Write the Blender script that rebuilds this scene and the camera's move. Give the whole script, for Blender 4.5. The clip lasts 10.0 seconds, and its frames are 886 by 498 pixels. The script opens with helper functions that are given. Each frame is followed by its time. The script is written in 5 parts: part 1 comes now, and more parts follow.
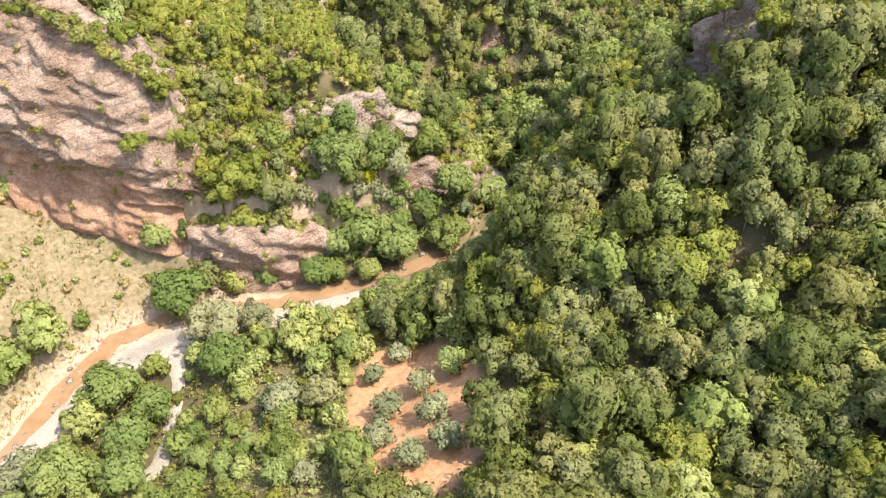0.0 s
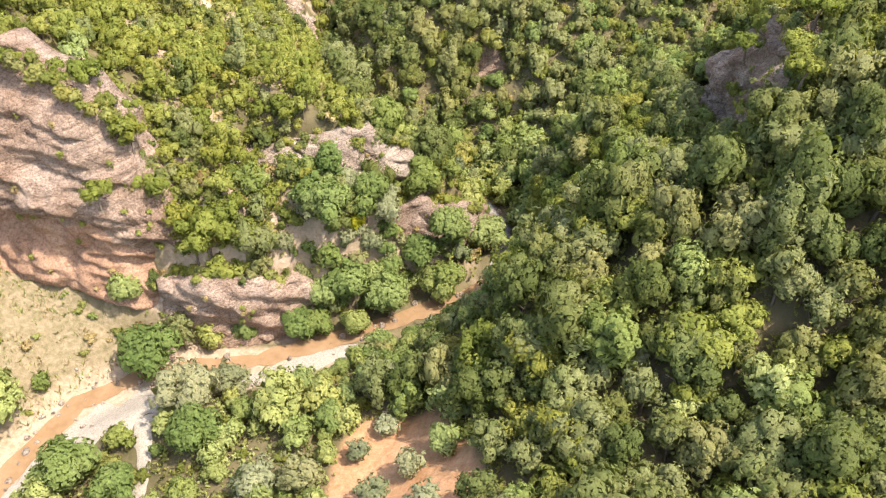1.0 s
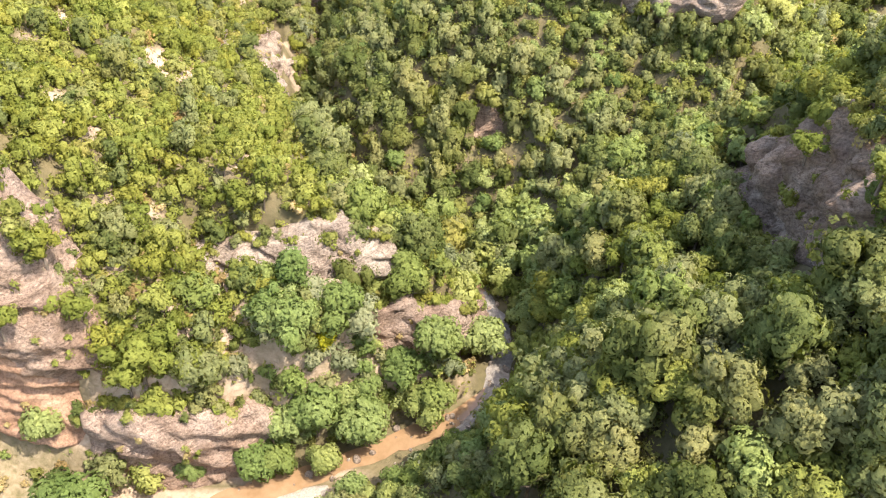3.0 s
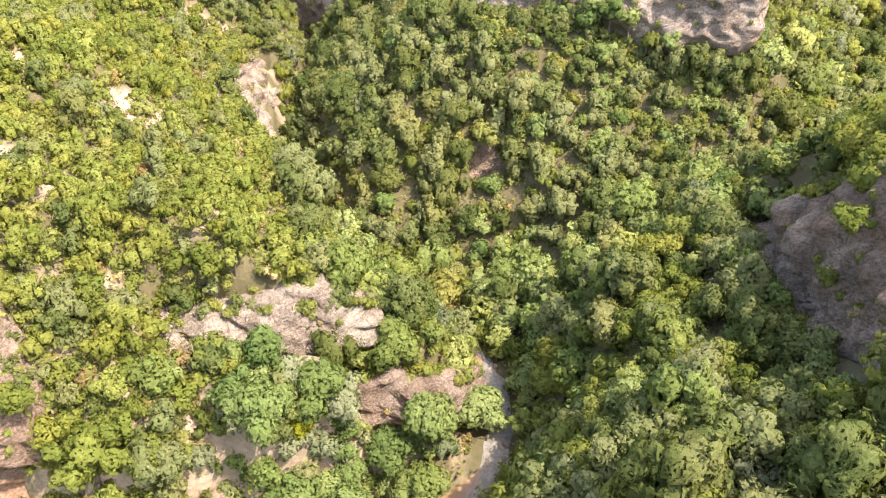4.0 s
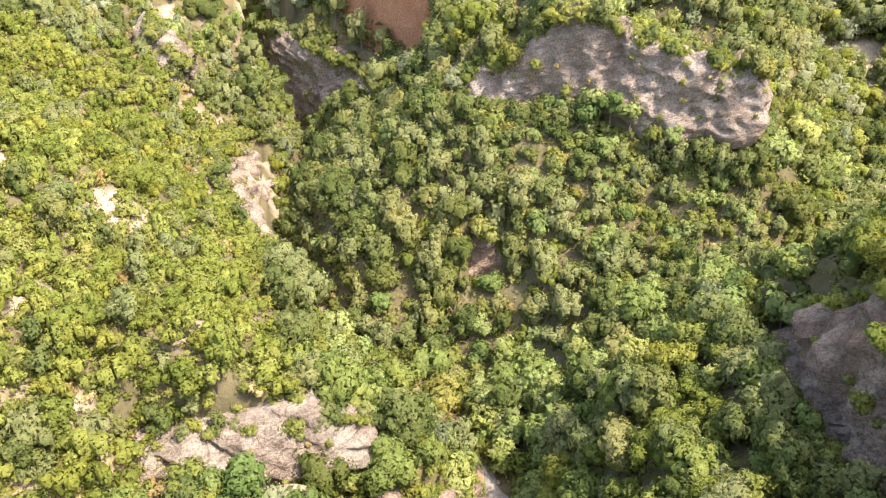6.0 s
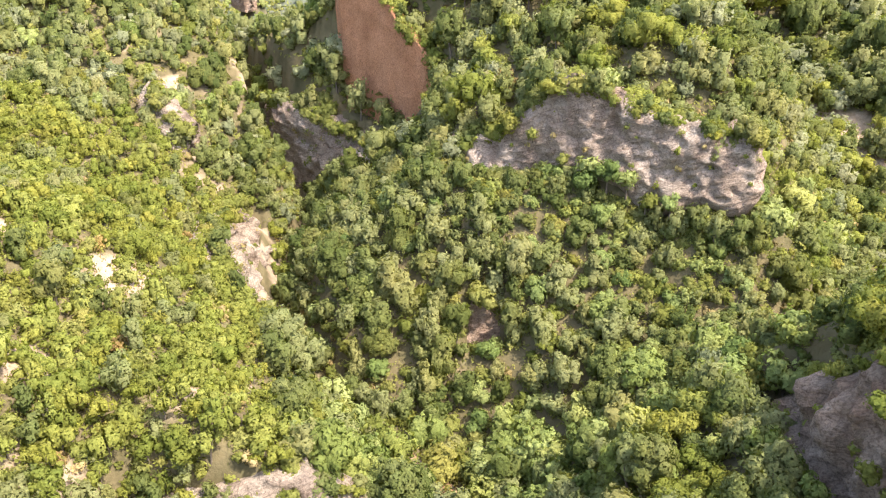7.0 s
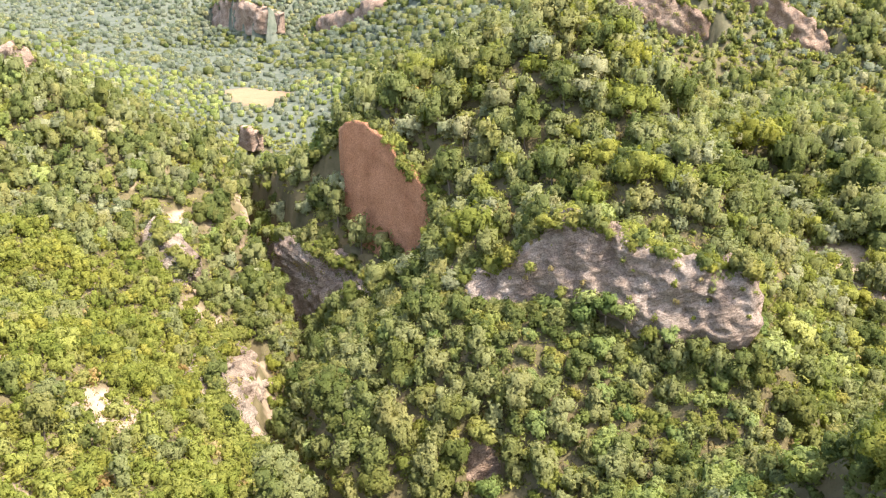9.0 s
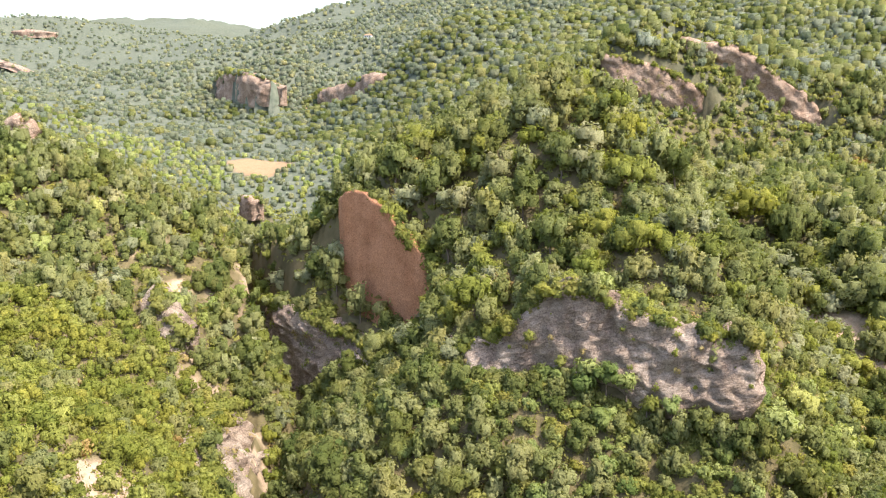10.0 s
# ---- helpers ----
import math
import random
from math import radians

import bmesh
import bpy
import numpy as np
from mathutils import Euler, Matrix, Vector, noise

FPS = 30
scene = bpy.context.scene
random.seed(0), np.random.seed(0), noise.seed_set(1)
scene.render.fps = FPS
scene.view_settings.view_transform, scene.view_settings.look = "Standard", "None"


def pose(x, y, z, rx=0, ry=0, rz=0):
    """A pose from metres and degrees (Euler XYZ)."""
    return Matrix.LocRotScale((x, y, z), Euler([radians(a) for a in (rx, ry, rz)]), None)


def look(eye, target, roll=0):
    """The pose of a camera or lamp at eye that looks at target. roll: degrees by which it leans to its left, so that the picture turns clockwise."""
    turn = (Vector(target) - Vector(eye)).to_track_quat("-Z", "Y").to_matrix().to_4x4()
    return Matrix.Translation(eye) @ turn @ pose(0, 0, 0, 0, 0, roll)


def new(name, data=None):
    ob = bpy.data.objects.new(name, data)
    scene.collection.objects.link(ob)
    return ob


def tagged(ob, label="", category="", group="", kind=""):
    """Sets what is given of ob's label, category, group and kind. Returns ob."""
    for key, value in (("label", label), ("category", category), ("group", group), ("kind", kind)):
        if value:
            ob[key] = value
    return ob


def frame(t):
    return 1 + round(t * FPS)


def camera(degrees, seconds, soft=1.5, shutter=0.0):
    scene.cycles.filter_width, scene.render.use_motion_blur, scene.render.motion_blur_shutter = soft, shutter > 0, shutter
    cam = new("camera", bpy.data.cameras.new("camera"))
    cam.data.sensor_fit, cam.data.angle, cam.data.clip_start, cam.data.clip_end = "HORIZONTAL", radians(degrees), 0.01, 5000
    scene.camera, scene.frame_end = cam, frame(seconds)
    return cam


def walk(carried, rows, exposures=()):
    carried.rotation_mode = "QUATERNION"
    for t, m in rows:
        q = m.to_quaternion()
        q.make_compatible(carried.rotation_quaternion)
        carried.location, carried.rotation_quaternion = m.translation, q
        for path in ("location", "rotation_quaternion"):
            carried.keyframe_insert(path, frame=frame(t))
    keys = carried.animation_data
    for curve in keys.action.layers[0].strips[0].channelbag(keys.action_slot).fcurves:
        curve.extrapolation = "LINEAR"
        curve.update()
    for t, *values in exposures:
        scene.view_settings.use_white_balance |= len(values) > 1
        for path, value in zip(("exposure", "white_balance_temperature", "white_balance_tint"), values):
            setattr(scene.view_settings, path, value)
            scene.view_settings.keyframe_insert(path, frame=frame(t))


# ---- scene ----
cam = camera(59.0, 10.0, soft=1.2)
PATH = [
    (0, (0.429, -0.018, 75.065), (0.422, 1.57, 73.849), -0.0),
    (0.5, (0.787, 5.27, 74.976), (0.78, 6.859, 73.763), 0.0),
    (1, (1.093, 10.669, 74.947), (1.088, 12.26, 73.735), 0.1),
    (1.5, (1.266, 15.886, 74.957), (1.266, 17.478, 73.746), 0.2),
    (2, (1.529, 21.3, 74.961), (1.532, 22.893, 73.75), 0.3),
    (2.5, (1.736, 26.66, 74.863), (1.741, 28.254, 73.655), 0.4),
    (2.7, (1.772, 28.684, 74.807), (1.778, 30.281, 73.603), 0.5),
    (3.8, (2.691, 40.904, 74.613), (2.697, 42.502, 73.41), 0.4),
    (4, (2.873, 42.936, 74.598), (2.878, 44.541, 73.405), 0.2),
    (4.5, (3.182, 46.759, 74.661), (3.186, 48.363, 73.466), -0.0),
    (5, (3.281, 48.211, 74.61), (3.285, 49.837, 73.446), -0.1),
    (5.5, (3.223, 48.898, 74.632), (3.228, 50.567, 73.53), -0.2),
    (6.8, (3.002, 48.811, 74.624), (3.012, 50.589, 73.709), -0.1),
    (7, (3.079, 48.882, 74.605), (3.091, 50.676, 73.721), -0.0),
    (7.5, (3.107, 48.892, 74.528), (3.119, 50.722, 73.722), -0.0),
    (8, (3.079, 48.823, 74.551), (3.092, 50.686, 73.822), -0.0),
    (8.5, (3.071, 48.815, 74.476), (3.086, 50.708, 73.828), 0.0),
    (9, (3.318, 48.828, 74.502), (3.33, 50.746, 73.934), -0.0),
    (9.5, (3.336, 48.757, 74.532), (3.349, 50.697, 74.049), -0.0),
    (10, (3.302, 48.731, 74.469), (3.317, 50.691, 74.072), -0.0),
]
walk(cam, [(t, look(eye, target, roll)) for t, eye, target, roll in PATH], [(0, 1.72), (2.5, 1.86), (4, 1.96), (7, 1.97), (9, 1.89), (10, 1.66)])

# ---- light ----
SUN_FROM = Vector((0.68, -0.36, 1.3)).normalized()
world = bpy.data.worlds.new("sky")
scene.world = world
world.use_nodes = True
wn = world.node_tree.nodes
sky = wn.new("ShaderNodeTexSky")
sky.sky_type, sky.sun_disc = "NISHITA", False
sky.sun_elevation = math.asin(SUN_FROM.z)
sky.sun_rotation = math.atan2(SUN_FROM.x, SUN_FROM.y)
sky.air_density, sky.dust_density, sky.altitude = 1.2, 3.0, 100
wn["Background"].inputs["Strength"].default_value = 0.15
world.node_tree.links.new(sky.outputs[0], wn["Background"].inputs["Color"])
sun = new("sun", bpy.data.lights.new("sun", "SUN"))
sun.data.energy, sun.data.angle, sun.data.color = 2.75, radians(0.55), (1.0, 0.945, 0.85)
sun.matrix_world = look(SUN_FROM * 400, (0, 0, 0))
scene.view_settings.exposure = 1.66


# ---- noise and shaping helpers ----
def lattice(i, j, k):
    v = np.sin(i * 127.1 + j * 311.7 + k * 74.7) * 43758.5453
    return v - np.floor(v)


def value_noise(x, y, z):
    """Smooth noise from -1 to 1, unit cell 1."""
    x, y, z = np.broadcast_arrays(np.asarray(x, float), np.asarray(y, float), np.asarray(z, float))
    i, j, k = np.floor(x), np.floor(y), np.floor(z)
    a, b, c = x - i, y - j, z - k
    a, b, c = a * a * (3 - 2 * a), b * b * (3 - 2 * b), c * c * (3 - 2 * c)
    out = 0
    for p in (0, 1):
        for q in (0, 1):
            for r in (0, 1):
                w = (a if p else 1 - a) * (b if q else 1 - b) * (c if r else 1 - c)
                out = out + w * lattice(i + p, j + q, k + r)
    return out * 2 - 1


def fbm(x, y, z, octaves=4):
    out, amp = 0, 1.0
    for o in range(octaves):
        f = 2.0 ** o
        out = out + amp * value_noise(x * f + 17.3 * o, y * f - 9.1 * o, z * f + 3.7 * o)
        amp *= 0.5
    return out


def smooth(t):
    t = np.clip(t, 0, 1)
    return t * t * (3 - 2 * t)


# ---- materials ----
def material(name):
    m = bpy.data.materials.new(name)
    m.use_nodes = True
    m.node_tree.nodes.clear()
    out = m.node_tree.nodes.new("ShaderNodeOutputMaterial")
    return m, m.node_tree.nodes, m.node_tree.links, out


def noise_node(n, l, scale, detail=4.0, rough=0.6, coord=None, stretch=None):
    co = n.new("ShaderNodeNewGeometry").outputs["Position"] if coord is None else coord
    if stretch:
        mp = n.new("ShaderNodeMapping")
        mp.inputs["Scale"].default_value = stretch
        l.new(co, mp.inputs["Vector"])
        co = mp.outputs[0]
    t = n.new("ShaderNodeTexNoise")
    t.inputs["Scale"].default_value, t.inputs["Detail"].default_value, t.inputs["Roughness"].default_value = scale, detail, rough
    l.new(co, t.inputs["Vector"])
    return t.outputs["Fac"]


def ramp(n, l, fac, *stops):
    r = n.new("ShaderNodeValToRGB")
    e = r.color_ramp.elements
    while len(e) < len(stops):
        e.new(0.5)
    for q, (p, c) in zip(e, stops):
        q.position, q.color = p, (*c, 1) if len(c) == 3 else c
    l.new(fac, r.inputs[0])
    return r.outputs[0]


def mix(n, l, fac, a, b, mode="MIX"):
    x = n.new("ShaderNodeMix")
    x.data_type, x.blend_type = "RGBA", mode
    for s, v in ((0, fac), (6, a), (7, b)):
        if isinstance(v, bpy.types.NodeSocket):
            l.new(v, x.inputs[s])
        else:
            x.inputs[s].default_value = v if s == 0 else (*v, 1)
    return x.outputs[2]


def bump(n, l, height, strength, distance):
    b = n.new("ShaderNodeBump")
    b.inputs["Strength"].default_value, b.inputs["Distance"].default_value = strength, distance
    l.new(height, b.inputs["Height"])
    return b.outputs[0]


def principled(n, l, out, color, rough=0.9, normal=None, spec=0.2):
    p = n.new("ShaderNodeBsdfPrincipled")
    if isinstance(color, bpy.types.NodeSocket):
        l.new(color, p.inputs["Base Color"])
    else:
        p.inputs["Base Color"].default_value = (*color, 1)
    p.inputs["Roughness"].default_value = rough
    p.inputs["Specular IOR Level"].default_value = spec
    if normal is not None:
        l.new(normal, p.inputs["Normal"])
    l.new(p.outputs[0], out.inputs[0])
    return p


def leaf_material(name, deep, mid, bright, patch=0.12, gloss=0.5):
    """Foliage: tint drifts from tree to tree and from leaf clump to leaf clump."""
    m, n, l, out = material(name)
    geo, ob = n.new("ShaderNodeNewGeometry"), n.new("ShaderNodeObjectInfo")
    tree = noise_node(n, l, patch, 2.0)
    own_, tint = n.new("ShaderNodeAttribute"), n.new("ShaderNodeAttribute")
    own_.attribute_name, tint.attribute_name = "in_wood", "tint"
    each = n.new("ShaderNodeMix")
    l.new(own_.outputs["Fac"], each.inputs[0])
    l.new(ob.outputs["Random"], each.inputs[2])
    l.new(tint.outputs["Fac"], each.inputs[3])
    add = n.new("ShaderNodeMath")
    add.operation = "MULTIPLY_ADD"
    l.new(each.outputs[0], add.inputs[0])
    add.inputs[1].default_value = 0.55
    l.new(tree, add.inputs[2])
    less = n.new("ShaderNodeMath")
    less.operation = "SUBTRACT"
    l.new(add.outputs[0], less.inputs[0])
    less.inputs[1].default_value = 0.1
    c = ramp(n, l, less.outputs[0], (0.35, deep), (0.6, mid), (0.9, bright))
    hue = n.new("ShaderNodeMath")
    hue.operation = "MULTIPLY"
    l.new(each.outputs[0], hue.inputs[0])
    hue.inputs[1].default_value = 9.7
    part_ = n.new("ShaderNodeMath")
    part_.operation = "FRACT"
    l.new(hue.outputs[0], part_.inputs[0])
    c = mix(n, l, 1.0, c, ramp(n, l, part_.outputs[0], (0.0, (1.19, 1.03, 0.88)), (0.3, (1.09, 1.0, 0.97)), (0.6, (0.97, 0.95, 0.92)), (0.85, (1.11, 1.04, 1.05)), (1.0, (1.22, 1.16, 1.22))), "MULTIPLY")
    isl = ramp(n, l, geo.outputs["Random Per Island"], (0.0, (0.82, 0.82, 0.8)), (0.75, (1.0, 1.0, 1.0)), (1.0, (1.12, 1.11, 1.06)))
    c = mix(n, l, 1.0, c, isl, "MULTIPLY")
    sprays = noise_node(n, l, 6.0, 3.0, 0.65, geo.outputs["Position"])
    c = mix(n, l, 0.9, c, ramp(n, l, sprays, (0.36, (0.76, 0.78, 0.74)), (0.52, (1.0, 1.0, 1.0)), (0.66, (1.2, 1.18, 1.14))), "MULTIPLY")
    relief = bump(n, l, sprays, 0.8, 0.14)
    d = n.new("ShaderNodeBsdfPrincipled")
    l.new(c, d.inputs["Base Color"])
    l.new(relief, d.inputs["Normal"])
    d.inputs["Roughness"].default_value, d.inputs["Specular IOR Level"].default_value = 0.7, gloss * 0.3
    t = n.new("ShaderNodeBsdfTranslucent")
    tc = mix(n, l, 1.0, c, (1.25, 1.3, 0.6), "MULTIPLY")
    l.new(tc, t.inputs["Color"])
    x = n.new("ShaderNodeMixShader")
    x.inputs[0].default_value = 0.36
    l.new(d.outputs[0], x.inputs[1])
    l.new(t.outputs[0], x.inputs[2])
    gaps = noise_node(n, l, 3.6, 2.0, 0.6, geo.outputs["Position"])
    cut = n.new("ShaderNodeMath")
    cut.operation = "GREATER_THAN"
    l.new(gaps, cut.inputs[0])
    cut.inputs[1].default_value = 0.43
    clear = n.new("ShaderNodeBsdfTransparent")
    y = n.new("ShaderNodeMixShader")
    l.new(cut.outputs[0], y.inputs[0])
    l.new(clear.outputs[0], y.inputs[1])
    l.new(x.outputs[0], y.inputs[2])
    l.new(y.outputs[0], out.inputs[0])
    return m


LEAF = {
    "oak": leaf_material("oak_leaves", (0.09, 0.116, 0.03), (0.145, 0.167, 0.051), (0.228, 0.24, 0.1), 0.16),
    "pine": leaf_material("pine_needles", (0.142, 0.17, 0.034), (0.198, 0.22, 0.046), (0.252, 0.268, 0.066), 0.15, 0.25),
    "shrub": leaf_material("shrub_leaves", (0.138, 0.16, 0.034), (0.195, 0.212, 0.052), (0.262, 0.264, 0.082), 0.2, 0.3),
    "plane": leaf_material("riverside_leaves", (0.12, 0.168, 0.045), (0.18, 0.232, 0.07), (0.26, 0.305, 0.11), 0.13, 0.4),
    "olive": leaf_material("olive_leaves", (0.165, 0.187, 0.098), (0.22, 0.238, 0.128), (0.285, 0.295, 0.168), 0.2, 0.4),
    "light": leaf_material("pale_leaves", (0.155, 0.198, 0.05), (0.225, 0.27, 0.078), (0.31, 0.345, 0.125), 0.15, 0.5),
    # Far-slope leaves with the haze of distance put into their colour.
    "silver": leaf_material("haze_grey_leaves", (0.115, 0.145, 0.095), (0.16, 0.19, 0.135), (0.22, 0.25, 0.19), 0.05, 0.3),
    "dry": leaf_material("dry_leaves", (0.232, 0.171, 0.0732), (0.317, 0.244, 0.11), (0.415, 0.329, 0.159), 0.2, 0.2),
    "yellow": leaf_material("yellow_broom", (0.27, 0.27, 0.02), (0.36, 0.35, 0.025), (0.46, 0.44, 0.04), 0.3, 0.2),
}


def bark_material():
    m, n, l, out = material("bark")
    f = noise_node(n, l, 3.0, 5.0, 0.7, stretch=(3, 3, 0.6))
    principled(n, l, out, ramp(n, l, f, (0.3, (0.07, 0.05, 0.035)), (0.7, (0.22, 0.17, 0.13))), 0.95, bump(n, l, f, 0.6, 0.05))
    return m


BARK = bark_material()


def rock_material(name, dark, mid, pale, strata=0.5, cobble=0.5, fine=0.12):
    """Conglomerate: pale matrix, pebbles, tilted beds, rain stains, cracks."""
    m, n, l, out = material(name)
    geo = n.new("ShaderNodeNewGeometry")
    tilt = n.new("ShaderNodeMapping")
    tilt.inputs["Rotation"].default_value = (0.15, 0.38, 0.2)
    l.new(geo.outputs["Position"], tilt.inputs["Vector"])
    beds = noise_node(n, l, 0.7, 7.0, 0.7, tilt.outputs[0], (0.3, 0.3, 2.4))
    stain = noise_node(n, l, 0.2, 5.0, 0.65, geo.outputs["Position"], (1, 1, 0.45))
    streak = noise_node(n, l, 0.9, 4.0, 0.6, geo.outputs["Position"], (1.2, 1.2, 0.12))
    grain = noise_node(n, l, 3.4, 8.0, 0.8)
    vor = n.new("ShaderNodeTexVoronoi")
    vor.inputs["Scale"].default_value = 3.6
    l.new(geo.outputs["Position"], vor.inputs["Vector"])
    c = ramp(n, l, stain, (0.34, dark), (0.5, mid), (0.64, pale))
    c = mix(n, l, 0.85, c, ramp(n, l, grain, (0.4, (0.5, 0.47, 0.44)), (0.5, (0.95, 0.95, 0.95)), (0.62, (1.3, 1.27, 1.22))), "MULTIPLY")
    c = mix(n, l, strata, c, ramp(n, l, beds, (0.36, (0.5, 0.46, 0.43)), (0.5, (0.95, 0.94, 0.92)), (0.62, (1.15, 1.13, 1.1))), "MULTIPLY")
    c = mix(n, l, strata * 0.8, c, ramp(n, l, streak, (0.36, (0.66, 0.62, 0.6)), (0.55, (1.05, 1.03, 1.0))), "MULTIPLY")
    warp = mix(n, l, 0.12, geo.outputs["Position"], n.new("ShaderNodeTexNoise").outputs["Color"], "ADD")
    crack = n.new("ShaderNodeTexVoronoi")
    crack.feature = "DISTANCE_TO_EDGE"
    crack.inputs["Scale"].default_value = 1.0
    slab = n.new("ShaderNodeMapping")
    slab.inputs["Rotation"].default_value = (0.3, 0.5, 0.4)
    slab.inputs["Scale"].default_value = (0.34, 0.34, 0.8)
    l.new(warp, slab.inputs["Vector"])
    l.new(slab.outputs[0], crack.inputs["Vector"])
    c = mix(n, l, strata * 1.4, c, ramp(n, l, crack.outputs["Distance"], (0.0, (0.5, 0.46, 0.43)), (0.035, (0.9, 0.88, 0.86)), (0.09, (1.0, 1.0, 1.0))), "MULTIPLY")
    h = n.new("ShaderNodeMath")
    h.operation = "MULTIPLY_ADD"
    l.new(vor.outputs["Distance"], h.inputs[0])
    h.inputs[1].default_value = -cobble * 0.5
    l.new(grain, h.inputs[2])
    h2 = n.new("ShaderNodeMath")
    h2.operation = "MULTIPLY_ADD"
    l.new(beds, h2.inputs[0])
    h2.inputs[1].default_value = strata * 4
    l.new(h.outputs[0], h2.inputs[2])
    principled(n, l, out, c, 0.92, bump(n, l, h2.outputs[0], 1.0, fine * 4), 0.15)
    return m


ROCK = {
    "tan": rock_material("tan_conglomerate", (0.35, 0.232, 0.165), (0.45, 0.315, 0.235), (0.53, 0.395, 0.31), 0.42),
    "grey": rock_material("grey_conglomerate", (0.31, 0.22, 0.17), (0.44, 0.335, 0.268), (0.53, 0.425, 0.355), 0.4),
    "brown": rock_material("brown_rock", (0.27, 0.18, 0.135), (0.37, 0.265, 0.2), (0.46, 0.345, 0.275), 0.42),
    "white": rock_material("pale_scree_rock", (0.33, 0.245, 0.19), (0.46, 0.365, 0.29), (0.54, 0.445, 0.365), 0.5),
    "clay": rock_material("brown_clay", (0.26, 0.15, 0.095), (0.33, 0.195, 0.125), (0.4, 0.25, 0.165), 0.2, 0.1, 0.03),
    "orange": rock_material("orange_clay", (0.34, 0.155, 0.085), (0.40, 0.19, 0.105), (0.45, 0.22, 0.125), 0.14, 0.1, 0.03),
}


def ground_material():
    """Earth under the woods; attributes lay the red grove soil, the dry meadow and the bare slopes."""
    m, n, l, out = material("earth")
    big, fine = noise_node(n, l, 0.12, 5.0, 0.65), noise_node(n, l, 1.6, 6.0, 0.7)
    c = ramp(n, l, big, (0.35, (0.095, 0.08, 0.04)), (0.6, (0.155, 0.12, 0.064)), (0.8, (0.125, 0.125, 0.05)))
    # The far tint is scrub cover with haze greyed into its colour.
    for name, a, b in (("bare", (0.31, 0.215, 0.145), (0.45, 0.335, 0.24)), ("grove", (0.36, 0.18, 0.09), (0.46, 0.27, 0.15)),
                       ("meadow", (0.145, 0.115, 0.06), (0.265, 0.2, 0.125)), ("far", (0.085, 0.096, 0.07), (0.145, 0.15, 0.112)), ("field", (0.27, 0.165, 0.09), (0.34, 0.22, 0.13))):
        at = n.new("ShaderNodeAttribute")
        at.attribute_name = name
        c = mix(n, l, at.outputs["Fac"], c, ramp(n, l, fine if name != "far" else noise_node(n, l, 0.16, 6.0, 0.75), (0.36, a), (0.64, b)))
    spots = noise_node(n, l, 0.55, 4.0, 0.7)
    c = mix(n, l, 0.7, c, ramp(n, l, spots, (0.3, (0.7, 0.74, 0.62)), (0.55, (1, 1, 1)), (0.8, (1.15, 1.1, 1.05))), "MULTIPLY")
    principled(n, l, out, c, 0.97, bump(n, l, fine, 0.8, 0.25), 0.1)
    return m


EARTH = ground_material()


def simple_mottled(name, a, b, scale, rough=0.9, spec=0.2, relief=0.1):
    m, n, l, out = material(name)
    f = noise_node(n, l, scale, 6.0, 0.7)
    principled(n, l, out, ramp(n, l, f, (0.35, a), (0.65, b)), rough, bump(n, l, f, 0.7, relief), spec)
    return m


# Darker copy of the gravel: the stream bed's shade is in the colour.
STONES = simple_mottled("shaded_stream_stones", (0.17, 0.14, 0.115), (0.30, 0.26, 0.22), 2.0, 0.85, 0.25, 0.2)
GRAVEL = simple_mottled("white_gravel", (0.24, 0.195, 0.15), (0.43, 0.37, 0.295), 5.0, 0.9, 0.2, 0.2)
SAND = simple_mottled("wet_sand", (0.28, 0.17, 0.09), (0.42, 0.29, 0.18), 0.9)
WATER = simple_mottled("muddy_water", (0.22, 0.13, 0.065), (0.29, 0.18, 0.10), 0.5, 0.12, 0.5, 0.01)

# ---- rock walls: x, y, top, foot along each, the face to the right of the way (side=1) or to its left ----
CLIFFS = []


def rock_wall(label, line, mat, **more):
    CLIFFS.append(dict(label=label, line=line, mat=mat, **more))


rock_wall("tall tan conglomerate cliff with an orange undercut base", [(-110, 99, 45, 17), (-75, 94, 44.5, 15.5), (-59, 90.5, 43.5, 14), (-48, 88, 41.5, 12), (-40, 86.6, 37.5, 10), (-35, 85.6, 32.5, 8.5), (-31.5, 86, 25, 9.5)],
          ROCK["tan"], depth=8, step=0.36, amp=1.05, size=5, profile=((0, 0.2, 0.34, 0.46, 0.7, 1), (2.6, 1.0, 1.2, 2.2, 1.0, -2.6)), seed=1.0, mat_low=ROCK["clay"], low=0.31)
rock_wall("low pink rock bank above the stream", [(-37, 85, 12, 5.5), (-29, 83.2, 15, 3.6), (-22, 84, 13.5, 3.5), (-16, 87, 11, 3.7), (-13, 89, 8, 3.8)], ROCK["tan"], depth=6, step=0.5, amp=0.7, size=3, seed=4.0)
rock_wall("bulging grey conglomerate rock nose", [(-29.5, 102.5, 19.5, 17), (-24, 102, 21.2, 16.5), (-20, 102, 22.4, 16), (-14, 102.3, 22.6, 14.8), (-8.5, 103, 23.2, 14), (-5, 104.3, 22, 14), (-3, 106.2, 19.8, 14), (-1.8, 108.5, 17.5, 14)],
          ROCK["white"], depth=6, step=0.3, amp=0.42, size=5, beds=0.55, profile=((0, 0.15, 0.4, 0.75, 1), (-1.0, 0.3, 1.2, 0.5, -1.5)), seed=7.0)
